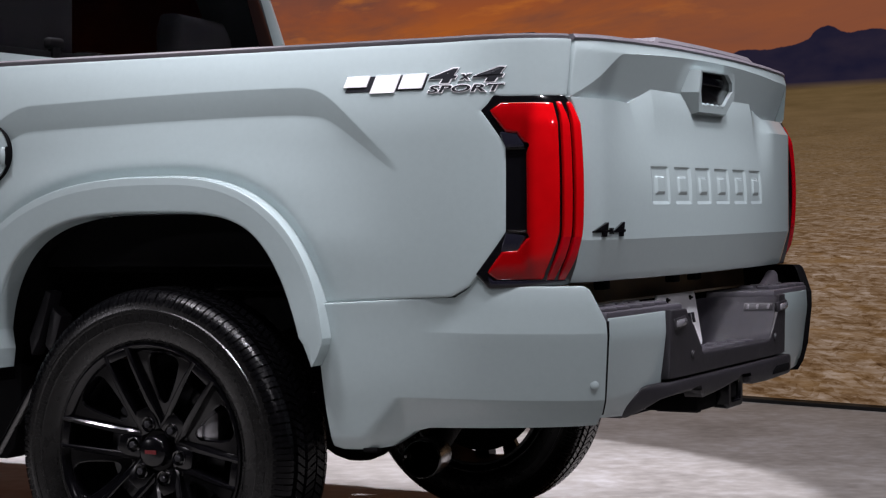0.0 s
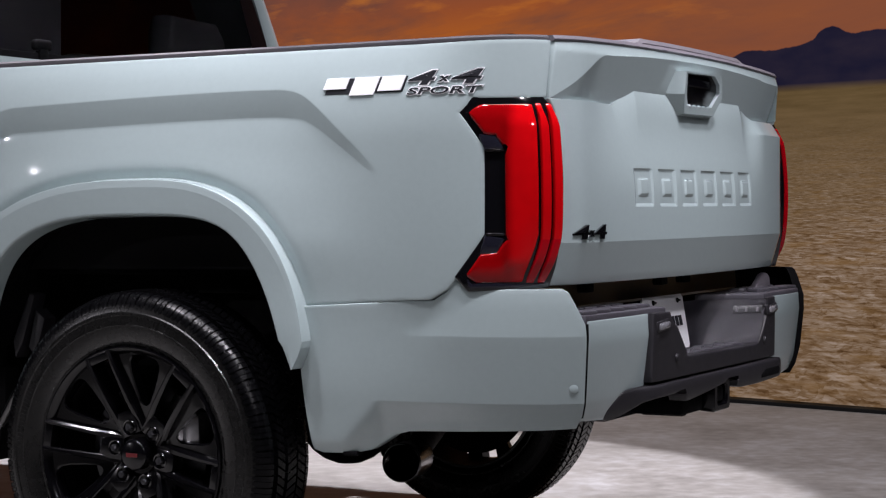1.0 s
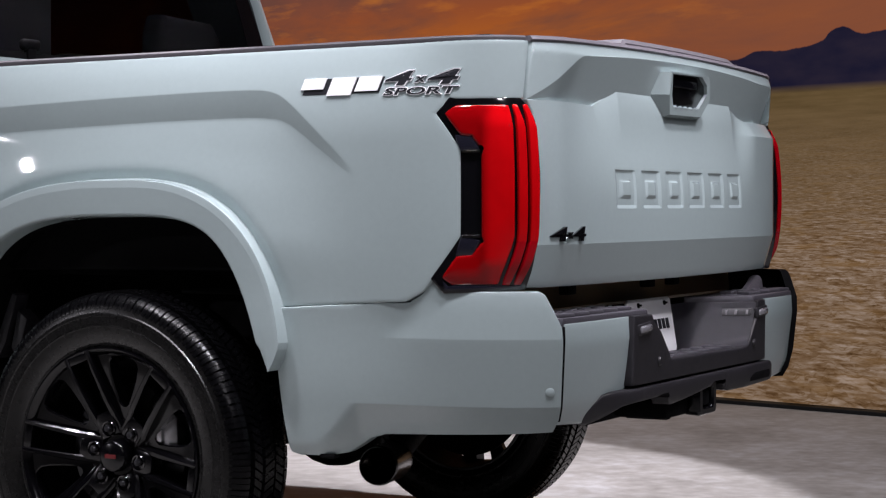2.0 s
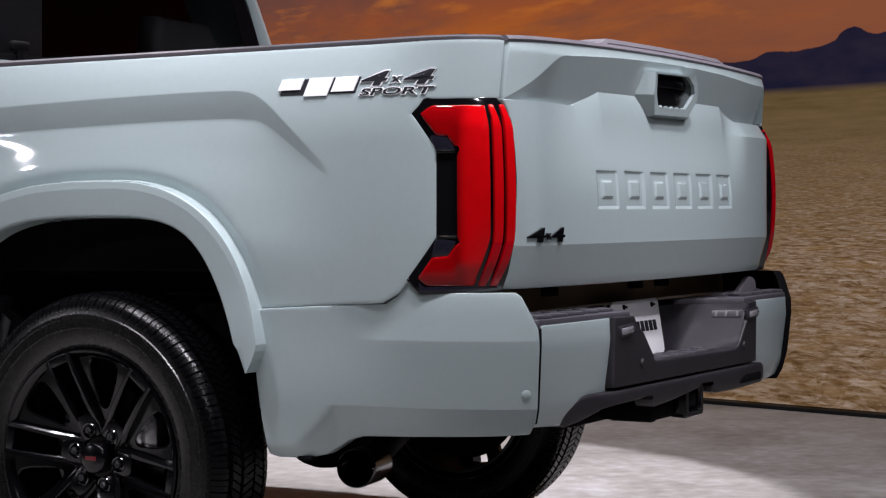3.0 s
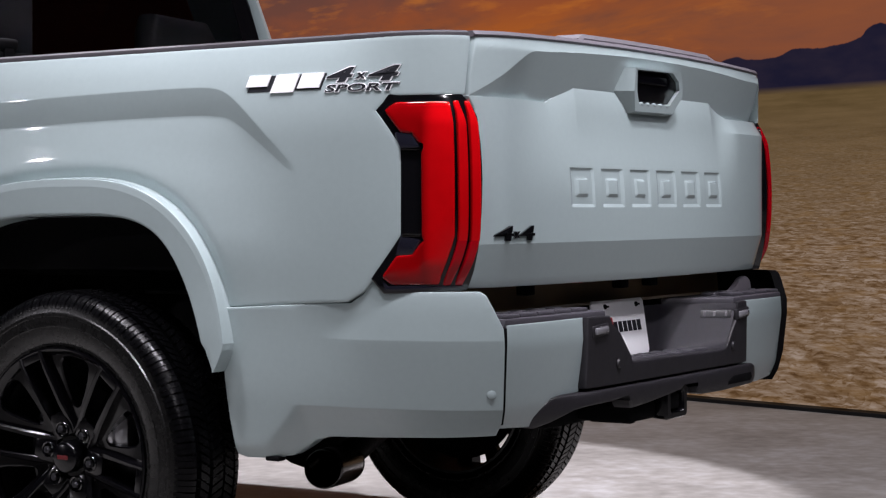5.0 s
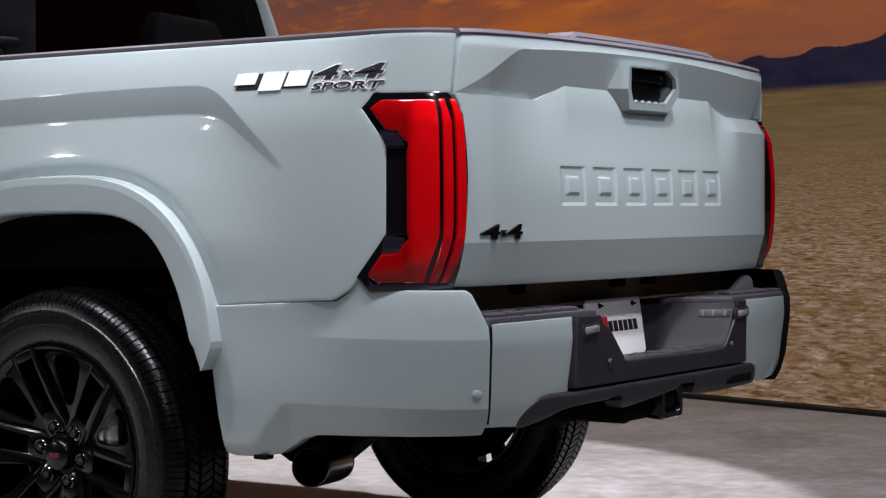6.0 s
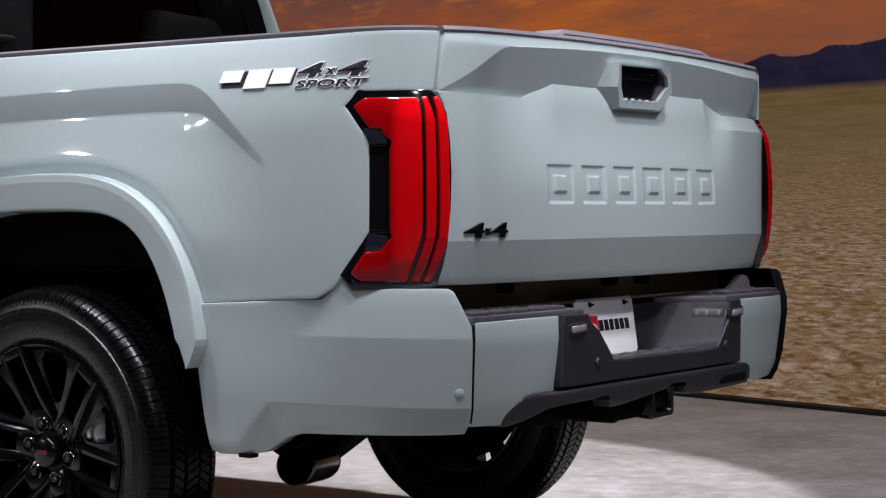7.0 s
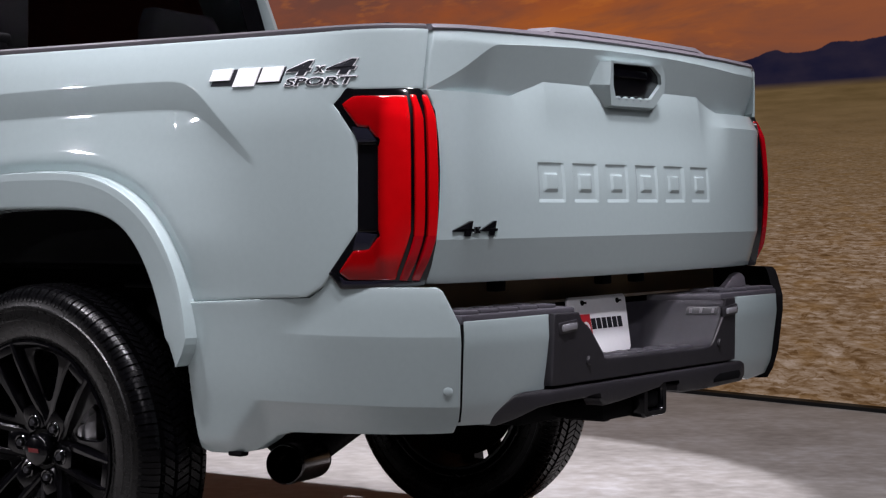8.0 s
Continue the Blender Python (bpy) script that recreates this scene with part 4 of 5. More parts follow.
for i in range(5):
    bm = bmesh.new()
    bmesh.ops.create_uvsphere(bm, u_segments=12, v_segments=8, radius=0.0075)
    bmesh.ops.scale(bm, vec=(1.3, 0.8, 0.7), verts=bm.verts)
    bmesh.ops.translate(bm, vec=(-0.088 + i * 0.037, -0.074, 1.2755), verts=bm.verts)
    part("grip_bead", bm, PAINT, gate)
# badge on the gate
badge = None
for sign, u0, v0, wide, high in (("4", 0.0, 0.0, 0.062, 0.034), ("x", 0.062, 0.006, 0.024, 0.015), ("4", 0.086, 0.0, 0.062, 0.034)):
    bm = text_bm(sign, wide, high, lambda u, v, w: (-0.785 + u0 + u, gate_y(-0.785 + u0 + u, 0.95) - w + 0.001, 0.937 + v0 + v), 0.006, 0.1, 0.026)
    if badge is None:
        badge = part("badge", bm, GLOSS, gate, "black lettered four by four badge", angle=20)
    else:
        part("badge_letter", bm, GLOSS, gate, angle=20)

# -------- tail lamps
def lamp_place(lift, ridge=0.0):
    def place(u, z, w):
        o, y = corner(u, SIDE, SIDE_D)
        nn = corner_normal(u, SIDE, SIDE_D)
        k = lift + 0.024 * (1 - ((z - 1.046) / 0.23) ** 2) * ease(0.12, -0.01, u) + 0.004 - w
        k -= 0.012 * max(0.0, (abs(z - 1.046) - 0.165) / 0.05) ** 2 * (1 if ridge else 0.0)
        k += ridge * ease(0.098, 0.082, u) * (1 if abs(z - 1.046) < 0.15 else ease(0.19, 0.15, abs(z - 1.046)))
        return (-(o + nn.x * k), y + nn.y * k, z)
    return place


def lamp(mirror):
    fix = mirrored if mirror else (lambda b: b)
    us, zs = spread(-0.07, 0.20, 0.007), spread(0.83, 1.265, 0.010)
    body = part("tail_lamp", fix(sheet(LAMP, us, zs, lamp_place(-0.007), 0.05, 0.003)), GLOSS, truck, "tall red tail lamp in gloss black housing", angle=45)
    inner = 0.0885
    red = [(u_at(0.137), 1.229), (u_at(0.116), 1.244), (0.020, 1.244), (0.016, 1.20), (0.016, 0.95), (0.023, 0.925), (0.047, 0.862), (0.050, 0.846), (u_at(0.128), 0.845), (u_at(0.145), 0.859), (u_at(0.116), 0.901), (0.109, 0.904),
           (inner - 0.006, 0.936), (inner - 0.006, 1.152), (0.108, 1.182), (u_at(0.106), 1.186)]
    # the far lamp is deeper red all over, its dimmer light put into the colour
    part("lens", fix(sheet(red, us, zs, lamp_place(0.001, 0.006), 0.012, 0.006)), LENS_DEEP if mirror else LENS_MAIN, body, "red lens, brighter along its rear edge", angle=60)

    def lean(z):
        return 0.036 * max(0.0, (0.950 - z) / 0.105) ** 1.3

    for a, b in ((-0.003, -0.019), (-0.036, -0.053)):
        for z1, z0, mat in ((1.247, 0.940, LENS), (0.9385, 0.843, LENS_DEEP)):
            rows = [z1 + (z0 - z1) * i / 12 for i in range(13)]
            strip = [(a + lean(z) + (0.006 if z > 1.24 else 0.0), z) for z in rows] + [(b + lean(z) + 0.30 * max(0.0, z - 1.205), z) for z in rows[::-1]]
            part("lens_strip", fix(sheet(strip, us, zs, lamp_place(0.002, 0.006), 0.012, 0.004)), LENS_DEEP if mirror else mat, body, "vertical red lens strip", angle=60)
    low = [(u_at(0.150), 0.850), (u_at(0.140), 0.838), (-0.020, 0.838), (-0.024, 0.834), (u_at(0.146), 0.829)]
    part("lower_reflector", fix(sheet(low, us, [], lamp_place(-0.004), 0.006, 0.001)), SMOKED, body, "dim smoked strip under the lens")
    # the dark reversing lamp between two sloped blocks
    window = [(LAMP_IN - 0.004, 1.140), (LAMP_IN - 0.004, 0.955), (inner + 0.009, 0.955), (inner + 0.009, 1.140)]
    part("reverse_lamp", fix(sheet(window, us, zs, lamp_place(-0.014), 0.01, 0.002)), GLOSS, body, "smoked dark reversing lamp", angle=45)
    for block in ([(LAMP_IN + 0.010, 1.178), (0.114, 1.175), (inner + 0.006, 1.149), (LAMP_IN - 0.002, 1.146)], [(LAMP_IN - 0.002, 0.949), (inner + 0.006, 0.940), (0.112, 0.912), (LAMP_IN + 0.010, 0.909)]):
        part("lamp_block", fix(sheet(block, us, [], lamp_place(-0.001), 0.012, 0.003)), SMOKED, body)
    for z in (0.9515, 1.1435):
        bar = [(LAMP_IN - 0.003, z + 0.0015), (LAMP_IN - 0.003, z - 0.0015), (inner + 0.004, z - 0.0015), (inner + 0.004, z + 0.0015)]
        part("lamp_ridge", fix(sheet(bar, us, [], lamp_place(0.0), 0.012, 0.0015)), CHROME, body)
    for z0, z1 in ((1.060, 1.092), (0.985, 1.013)):
        bar = [(LAMP_IN - 0.008, z1), (LAMP_IN - 0.008, z0), (inner + 0.026, z0), (inner + 0.020, z0 + 0.01), (inner + 0.020, z1)]
        part("reverse_reflector", fix(sheet(bar, us, [], lamp_place(-0.010), 0.004, 0.003)), SMOKED, body)


lamp(False)
lamp(True)

# -------- bed rail caps and tub
for s in (-1, 1):
    bm = bmesh.new()
    rows = []
    for i in range(64):
        u = -0.047 + (BED_FRONT + 0.047) * (i / 63) ** 1.3
        o, y = corner(u, SIDE, SIDE_D)
        nn = corner_normal(u, SIDE, SIDE_D)
        row = []
        edge = bed_bulge(y, 1.392)
        for k, z in ((edge - 0.004, 1.386), (edge - 0.001, 1.394), (edge - 0.002, 1.403), (edge - 0.010, 1.408), (-0.13, 1.408), (-0.13, 1.37)):
            row.append(bm.verts.new((s * (o + nn.x * k), y + nn.y * k, z)))
        rows.append(row)
    for a, b in zip(rows, rows[1:]):
        for j in range(6):
            bm.faces.new((a[j], a[(j + 1) % 6], b[(j + 1) % 6], b[j]))
    bm.faces.new(rows[0])
    bm.faces.new(rows[-1][::-1])
    rail = part("rail_cap", bm, RAIL_DARK, truck, "dark grey textured plastic bed rail cap")
    bm = bmesh.new()
    box(bm, (s * 0.868, 0.078, 1.4065), (0.028, 0.042, 0.008), 0.002)
    part("rail_plug", bm, BLACK, rail, "black stake pocket cover")
bm = bmesh.new()
box(bm, (0, 0.88, 0.86), (1.50, 1.72, 0.03), 0.005)
tub = part("bed_floor", bm, BLACK, truck, "black cargo bed liner")
for s in (-1, 1):
    bm = bmesh.new()
    box(bm, (s * 0.80, 0.90, 1.12), (0.05, 1.66, 0.52), 0.01)
    part("bed_wall", bm, BLACK, tub)
    bm = bmesh.new()
    box(bm, (s * 0.68, 1.04, 0.96), (0.22, 0.80, 0.22), 0.04)
    part("wheel_box", bm, BLACK, tub)
bm = bmesh.new()
box(bm, (0, 1.715, 1.11), (1.64, 0.04, 0.52), 0.01)
part("bed_wall", bm, BLACK, tub)

# -------- wheels
SIDEWALL = [(0.266, -0.092), (0.271, -0.099), (0.277, -0.1025), (0.281, -0.1025), (0.284, -0.105), (0.296, -0.1095), (0.310, -0.1130), (0.322, -0.1148), (0.3235, -0.1160), (0.3255, -0.1160), (0.327, -0.1150),
            (0.338, -0.1155), (0.347, -0.1152), (0.349, -0.1172), (0.3555, -0.1172), (0.358, -0.1135), (0.366, -0.1115), (0.376, -0.1075)]


def sidewall_bm(seg=120):
    """Both sidewalls of the tyre with their raised rings; it turns round x, outer side at -x."""
    bm = bmesh.new()
    lathe(bm, SIDEWALL, seg)
    lathe(bm, [(r, -h) for r, h in SIDEWALL[::-1]], seg)
    return bm


def tyre_bm(seg=96):
    """The carcass under the tread, with four grooves."""
    bm = bmesh.new()
    R, prof = 0.408, [(0.376, -0.1075), (0.386, -0.1025), (0.393, -0.096)]
    for g in (-0.066, -0.024, 0.024, 0.066):
        prof += [(R - 0.004 - abs(g) * 0.03, g - 0.006), (R - 0.012, g - 0.0045), (R - 0.012, g + 0.0045), (R - 0.004 - abs(g) * 0.03, g + 0.006)]
    prof += [(0.393, 0.096), (0.386, 0.1025), (0.376, 0.1075)]
    lathe(bm, [(r - 0.004, h) for r, h in prof], seg)
    return bm


def shoulder_bm(k=84):
    """Rounded shoulder blocks, each with a sipe, that run down onto the sidewall."""
    bm = bmesh.new()
    line = [(0.369, -0.1115), (0.381, -0.1085), (0.391, -0.1015), (0.3985, -0.0930), (0.4025, -0.083), (0.4040, -0.073)]
    step = 2 * math.pi / k
    for i in range(k):
        for side in (-1, 1):
            for lo, hi in ((0.05, 0.45), (0.50, 0.90)):
                tops = []
                for q, (r, h) in enumerate(line):
                    wide = 0.74 if q == 0 else 1.0
                    mid = (lo + hi) / 2
                    row = []
                    for e in (lo, hi):
                        a = (i + mid + (e - mid) * wide) * step + 0.10 * (h + 0.10)
                        for rr, hh in ((r - 0.012, h * 0.93), (r, h)):
                            row.append(bm.verts.new((-side * hh, rr * math.cos(a), rr * math.sin(a))))
                    tops.append(row)
                for a, b in zip(tops, tops[1:]):
                    bm.faces.new((a[1], b[1], b[3], a[3]))
                    bm.faces.new((a[0], b[0], b[1], a[1]))
                    bm.faces.new((a[2], a[3], b[3], b[2]))
                bm.faces.new((tops[0][0], tops[0][1], tops[0][3], tops[0][2]))
                bm.faces.new((tops[-1][0], tops[-1][2], tops[-1][3], tops[-1][1]))
    return bm


def tread_bm(k=120):
    """Rib blocks between the lateral sipes."""
    bm = bmesh.new()
    for i in range(k):
        a = 2 * math.pi * i / k
        for h0, h1, r0, r1, skew, turn in ((-0.061, -0.029, 0.392, 0.4085, 0.9, 0.3), (-0.019, 0.019, 0.392, 0.4105, -0.7, 0.6), (0.029, 0.061, 0.392, 0.4085, 0.9, 0.1)):
            vs = []
            for rr in (0, 1):
                for h in (h0, h1):
                    for sgn in (-0.5, 0.5):
                        ang = a + (turn + sgn * 0.76) * 2 * math.pi / k + skew * (h - (h0 + h1) / 2) * 1.4
                        r = r1 if rr else r0 - 0.012
                        vs.append(bm.verts.new((h, r * math.cos(ang), r * math.sin(ang))))
            for f in ((4, 5, 7, 6), (0, 1, 5, 4), (2, 6, 7, 3), (0, 4, 6, 2), (1, 3, 7, 5)):
                bm.faces.new([vs[j] for j in f])
    return bm


def rib_bm(k=210):
    """Fine radial ribs on the upper sidewall."""
    bm = bmesh.new()
    for i in range(k):
        if i % 35 in (0, 1):
            continue
        a = 2 * math.pi * i / k
        box(bm, (0, 0, 0), (0.0022, 0.017, 0.0042), 0, None)
        vs = bm.verts[-8:]
        bmesh.ops.translate(bm, vec=(-0.1150, 0.3375, 0), verts=vs)
        bmesh.ops.rotate(bm, matrix=Matrix.Rotation(a, 3, "X"), verts=vs)
    return bm


def dish(r):
    """How far out the wheel's face stands at a radius."""
    return -0.064 - 0.036 * ramp01(0.07, 0.225, r) - 0.004 * ramp01(0.225, 0.265, r)


def spoke_bm():
    """One spoke: two slim blades with bevelled crests, a cross piece at the rim and a broad foot at the hub."""
    bm = bmesh.new()
    radii = [0.050, 0.075, 0.098, 0.112, 0.135, 0.16, 0.19, 0.22, 0.245, 0.258, 0.266]
    for side in (1, -1):
        rows = []
        for r in radii:
            c = 0.0300 + 0.0045 * ramp01(0.11, 0.25, r)
            x, up = dish(r), 0.007 * ramp01(0.08, 0.13, r)
            q = 0.0085 - 0.0025 * ramp01(0.11, 0.25, r)
            pts = [(x + 0.050, c - q), (x - up + 0.003, c - q), (x - up, c - q + 0.0025), (x - up - 0.0006, c + q - 0.0045), (x - up + 0.0040, c + q), (x + 0.018, c + q + 0.002), (x + 0.050, c + q + 0.002)]
            rows.append([bm.verts.new((px, side * py, r)) for px, py in pts])
        for a, b in zip(rows, rows[1:]):
            for j in range(7):
                bm.faces.new((a[j], a[(j + 1) % 7], b[(j + 1) % 7], b[j]))
        bm.faces.new(rows[0])
        bm.faces.new(rows[-1][::-1])
    # cross piece under the rim, and the foot between the blades
    prism(bm, [(-0.034, 0.2445), (0.034, 0.2445), (0.036, 0.266), (-0.036, 0.266)], lambda u, v, w: (dish(v) - 0.004 + w, u, v), 0.0, 0.045, 0.003)
    prism(bm, [(-0.028, 0.05), (0.028, 0.05), (0.028, 0.098), (0.018, 0.112), (-0.018, 0.112), (-0.028, 0.098)], lambda u, v, w: (dish(v) - 0.002 + w, u, v), 0.0, 0.045, 0.003)
    return bm


def window_half(r):
    """Half the width of the opening between two spokes at a radius."""
    stops = ((0.122, 0.0), (0.124, 0.008), (0.132, 0.016), (0.165, 0.0295), (0.205, 0.0425), (0.232, 0.0475), (0.240, 0.0455), (0.2465, 0.040), (0.2505, 0.030), (0.252, 0.0))
    for (a, x), (b, y) in zip(stops, stops[1:]):
        if a <= r <= b:
            return x + (y - x) * (r - a) / (b - a)
    return 0.0


def web_bm():
    """The flat web on both sides of one spoke, cut out for the openings between the spokes."""
    bm = bmesh.new()
    radii = [0.090, 0.105, 0.1219, 0.122, 0.124, 0.128, 0.132, 0.145, 0.165, 0.185, 0.205, 0.22, 0.232, 0.236, 0.240, 0.2435, 0.2465, 0.249, 0.2505, 0.252, 0.2521, 0.260, 0.267]
    for side in (1, -1):
        rows = []
        for r in radii:
            a0 = math.asin(min(0.9, 0.036 / r))
            a1 = radians(30) - math.asin(window_half(r) / r) if window_half(r) else radians(30)
            a1 = max(a1, a0 + 0.01)
            row = []
            for j in range(5):
                a = a0 + (a1 - a0) * j / 4
                row.append(bm.verts.new((dish(r) + 0.013, side * r * math.sin(a), r * math.cos(a))))
            for drop, turn in ((0.003, 0.004), (0.030, 0.006)):
                a = a1 + (turn / r if window_half(r) else 0.0)
                row.append(bm.verts.new((dish(r) + 0.013 + drop, side * r * math.sin(a), r * math.cos(a))))
            rows.append(row)
        for a, b in zip(rows, rows[1:]):
            for j in range(6):
                bm.faces.new((a[j], a[j + 1], b[j + 1], b[j]))
    return bm


def make_wheel():
    bm = bmesh.new()
    lathe(bm, [(0.250, 0.10), (0.252, -0.02), (0.246, -0.070), (0.252, -0.090), (0.256, -0.097), (0.262, -0.104), (0.268, -0.108), (0.2725, -0.106), (0.272, -0.098), (0.262, -0.085), (0.258, 0.10)], 96, closed=True)
    lathe(bm, [(0.0, -0.060), (0.050, -0.060), (0.054, -0.056), (0.088, -0.056), (0.092, -0.052), (0.094, -0.02), (0.0, -0.02)], 48)
    wheel = part("wheel", bm, RIM, truck, "satin black six-spoke alloy wheel with road tyre", angle=30)
    bm = bmesh.new()
    lathe(bm, [(0.2485, 0.104), (0.2490, -0.02), (0.2435, -0.066)], 64)
    part("rim_barrel", bm, BLACK, wheel, "dull black inner barrel of the rim")
    part("tyre", tyre_bm(), RUBBER, wheel, "black road tyre", angle=30)
    part("sidewall", sidewall_bm(), SIDE_RUBBER, wheel, "satin black tyre sidewall with raised rings", angle=30)
    q = part("shoulder_tread", shoulder_bm(), RUBBER, wheel, angle=40)
    q["kind"] = "stuff"
    q = part("tread", tread_bm(), RUBBER, wheel, smooth=False)
    q["kind"] = "stuff"
    q = part("sidewall_ribs", rib_bm(), SIDE_RUBBER, wheel, smooth=False)
    q["kind"] = "stuff"
    first = part("spoke", spoke_bm(), RIM, wheel, angle=28)
    web = part("spoke_web", web_bm(), RIM, wheel, "satin black web with cut-out openings", angle=28)
    for i in range(6):
        for ob in (first, web):
            if i:
                ob = new(ob.name.split(".")[0], ob.data)
                ob.parent = wheel
            ob.matrix_basis = Matrix.Rotation(radians(-21 + 60 * i), 4, "X")
    bm = bmesh.new()
    lathe(bm, [(0.0, -0.068), (0.0150, -0.068), (0.0160, -0.074), (0.0180, -0.0755), (0.0200, -0.073), (0.0210, -0.048)], 18)
    well = part("lug_well", bm, GLOSS, wheel, "black lug nut well", angle=20)
    bm = bmesh.new()
    lathe(bm, [(0.0, -0.083), (0.0065, -0.082), (0.0098, -0.078), (0.0105, -0.05)], 6)
    nut = part("lug_nut", bm, NUT, wheel, "dull grey lug nut", angle=20)
    for i in range(6):
        a = -radians(-19 + 60 * i)
        for ob in (well, nut):
            if i:
                ob = new(ob.name.split(".")[0], ob.data)
                ob.parent = wheel
            ob.matrix_basis = pose(0, 0.070 * math.sin(a), 0.070 * math.cos(a))
    bm = bmesh.new()
    lathe(bm, [(0.0, -0.095), (0.030, -0.094), (0.036, -0.091), (0.0395, -0.085), (0.041, -0.05)], 40)
    part("centre_cap", bm, RIM, wheel, "satin black centre cap")
    bm = bmesh.new()
    box(bm, (-0.0955, 0, 0.0), (0.002, 0.034, 0.010), 0.0006)
    part("cap_mark", bm, CAP_RED, wheel, "dull red printed mark", smooth=False)
    # brake behind the spokes
    bm = bmesh.new()
    lathe(bm, [(0.07, -0.02), (0.172, -0.02), (0.174, -0.016), (0.174, 0.006), (0.07, 0.006)], 64, closed=True)
    part("brake_disc", bm, DISC, wheel, "bright brushed brake disc")
    bm = bmesh.new()
    lathe(bm, [(0.0, 0.035), (0.215, 0.035), (0.215, 0.045), (0.0, 0.045)], 48)
    part("backing_plate", bm, BLACK, wheel, "black brake backing plate")
    bm = bmesh.new()
    box(bm, (-0.025, -0.150, 0.055), (0.060, 0.050, 0.10), 0.014)
    box(bm, (-0.035, -0.150, 0.010), (0.050, 0.030, 0.03), 0.008)
    box(bm, (-0.035, -0.120, 0.060), (0.050, 0.022, 0.05), 0.008)
    part("brake_caliper", bm, CALIPER, wheel, "grey brake caliper")
    return wheel


wheel = make_wheel()
wheel.matrix_basis = pose(-0.913, WHEEL_Y, WHEEL_Z)


def copy_part(ob, m):
    """A copy of a part and its sub-parts, on the same meshes."""
    top = ob.copy()
    scene.collection.objects.link(top)
    top.matrix_basis = m
    for c in ob.children:
        q = c.copy()
        scene.collection.objects.link(q)
        q.parent = top
        q.matrix_parent_inverse = c.matrix_parent_inverse
    return top


copy_part(wheel, pose(0.913, WHEEL_Y, WHEEL_Z, 25, 0, 180))

# -------- arch liners, axle and exhaust
for s in (-1, 1):
    bm = bmesh.new()
    pts = arch_points(0.462, 0.475, 2.6, 0.55, 0.56, 0.55, 30)
    rows = []
    for y, z in pts:
        rows.append([bm.verts.new((s * x, y, z)) for x in (0.925, 0.88, 0.62, 0.56)])
    for a, b in zip(rows, rows[1:]):
        for j in range(3):
            bm.faces.new((a[j], a[j + 1], b[j + 1], b[j]))
    inner = [bm.verts.new((s * 0.56, y, z)) for y, z in pts]
    bm.faces.new(inner)
    liner = part("arch_liner", bm, LINER, truck, "black plastic wheel arch liner")
    for y, z in ((0.66, 0.93), (0.80, 0.985), (1.24, 0.995)):
        bm = bmesh.new()
        lathe(bm, [(0.0, -0.004), (0.008, -0.003), (0.010, 0.0)], 12, (s * 0.93, y, z - 0.01), "z")
        part("liner_clip", bm, BLACK, liner)
    # a pleat behind the wheel
    bm = bmesh.new()
    box(bm, (s * 0.60, 0.79, 0.86), (0.06, 0.05, 0.16), 0.012, pose(0, 0, 0, -18))
    box(bm, (s * 0.60, 0.95, 0.80), (0.04, 0.34, 0.012), 0.003)
    part("liner_bracket", bm, PLASTIC, liner)
    for shape in ([(1.479, 0.799), (1.460, 0.794), (1.502, 0.668), (1.528, 0.626), (1.535, 0.672)], [(1.459, 0.756), (1.427, 0.732), (1.447, 0.670), (1.466, 0.634), (1.483, 0.657)]):
        bm = bmesh.new()
        prism(bm, shape, lambda u, v, w: (s * (0.88 - w), u, v), 0.0, 0.05, 0.004)
        part("liner_rib", bm, PLASTIC, liner, "dark grey rib of the liner ahead of the tyre")
    bm = bmesh.new()
    tube(bm, [(s * 0.85, 1.66, 0.36), (s * 0.85, 1.546, 0.532), (s * 0.85, 1.488, 0.59), (s * 0.80, 1.44, 0.70)], 0.015, 16)
    tube(bm, [(s * 0.80, 1.58, 0.40), (s * 0.80, 1.43, 0.66)], 0.028, 16)
    part("shock_absorber", bm, GLOSS, truck, "dark shiny metal strut behind the wheel arch")
    bm = bmesh.new()
    box(bm, (s * 0.50, 1.9, 0.56), (0.08, 3.5, 0.14), 0.012)
    part("frame_rail", bm, BLACK, truck)
    bm = bmesh.new()
    box(bm, (s * 0.91, 0.475, 0.431), (0.03, 0.04, 0.012), 0.004)
    part("corner_bracket", bm, BLACK, truck)
bm = bmesh.new()
tube(bm, [(-0.80, WHEEL_Y, WHEEL_Z), (0.80, WHEEL_Y, WHEEL_Z)], 0.055, 20)
bmesh.ops.create_uvsphere(bm, u_segments=20, v_segments=12, radius=0.15, matrix=pose(0.05, WHEEL_Y, WHEEL_Z))
part("rear_axle", bm, BLACK, truck, "black rear axle")
bm = bmesh.new()
E0 = Vector((-0.886, 0.357, 0.410))
prof = [(0.0435, 0.0), (0.046, 0.003), (0.0470, 0.012), (0.0475, 0.18), (0.046, 0.20), (0.040, 0.21), (0.030, 0.215), (0.020, 0.215), (0.020, 0.205), (0.043, 0.19), (0.0430, 0.006)]
lathe(bm, prof, 40, (0, 0, 0), "x", closed=True)
tip = part("exhaust_tip", bm, CHROME, truck, "dark chrome round exhaust tip")
tip.matrix_basis = Matrix.Translation(E0) @ pose(0, 0, 0, 0, 3, 19)
bm = bmesh.new()
tube(bm, [(-0.70, 0.418, 0.415), (-0.46, 0.49, 0.45), (-0.38, 0.60, 0.55), (-0.36, 0.95, 0.60), (-0.36, 2.2, 0.52)], 0.034, 16)
part("exhaust_pipe", bm, BLACK, truck)

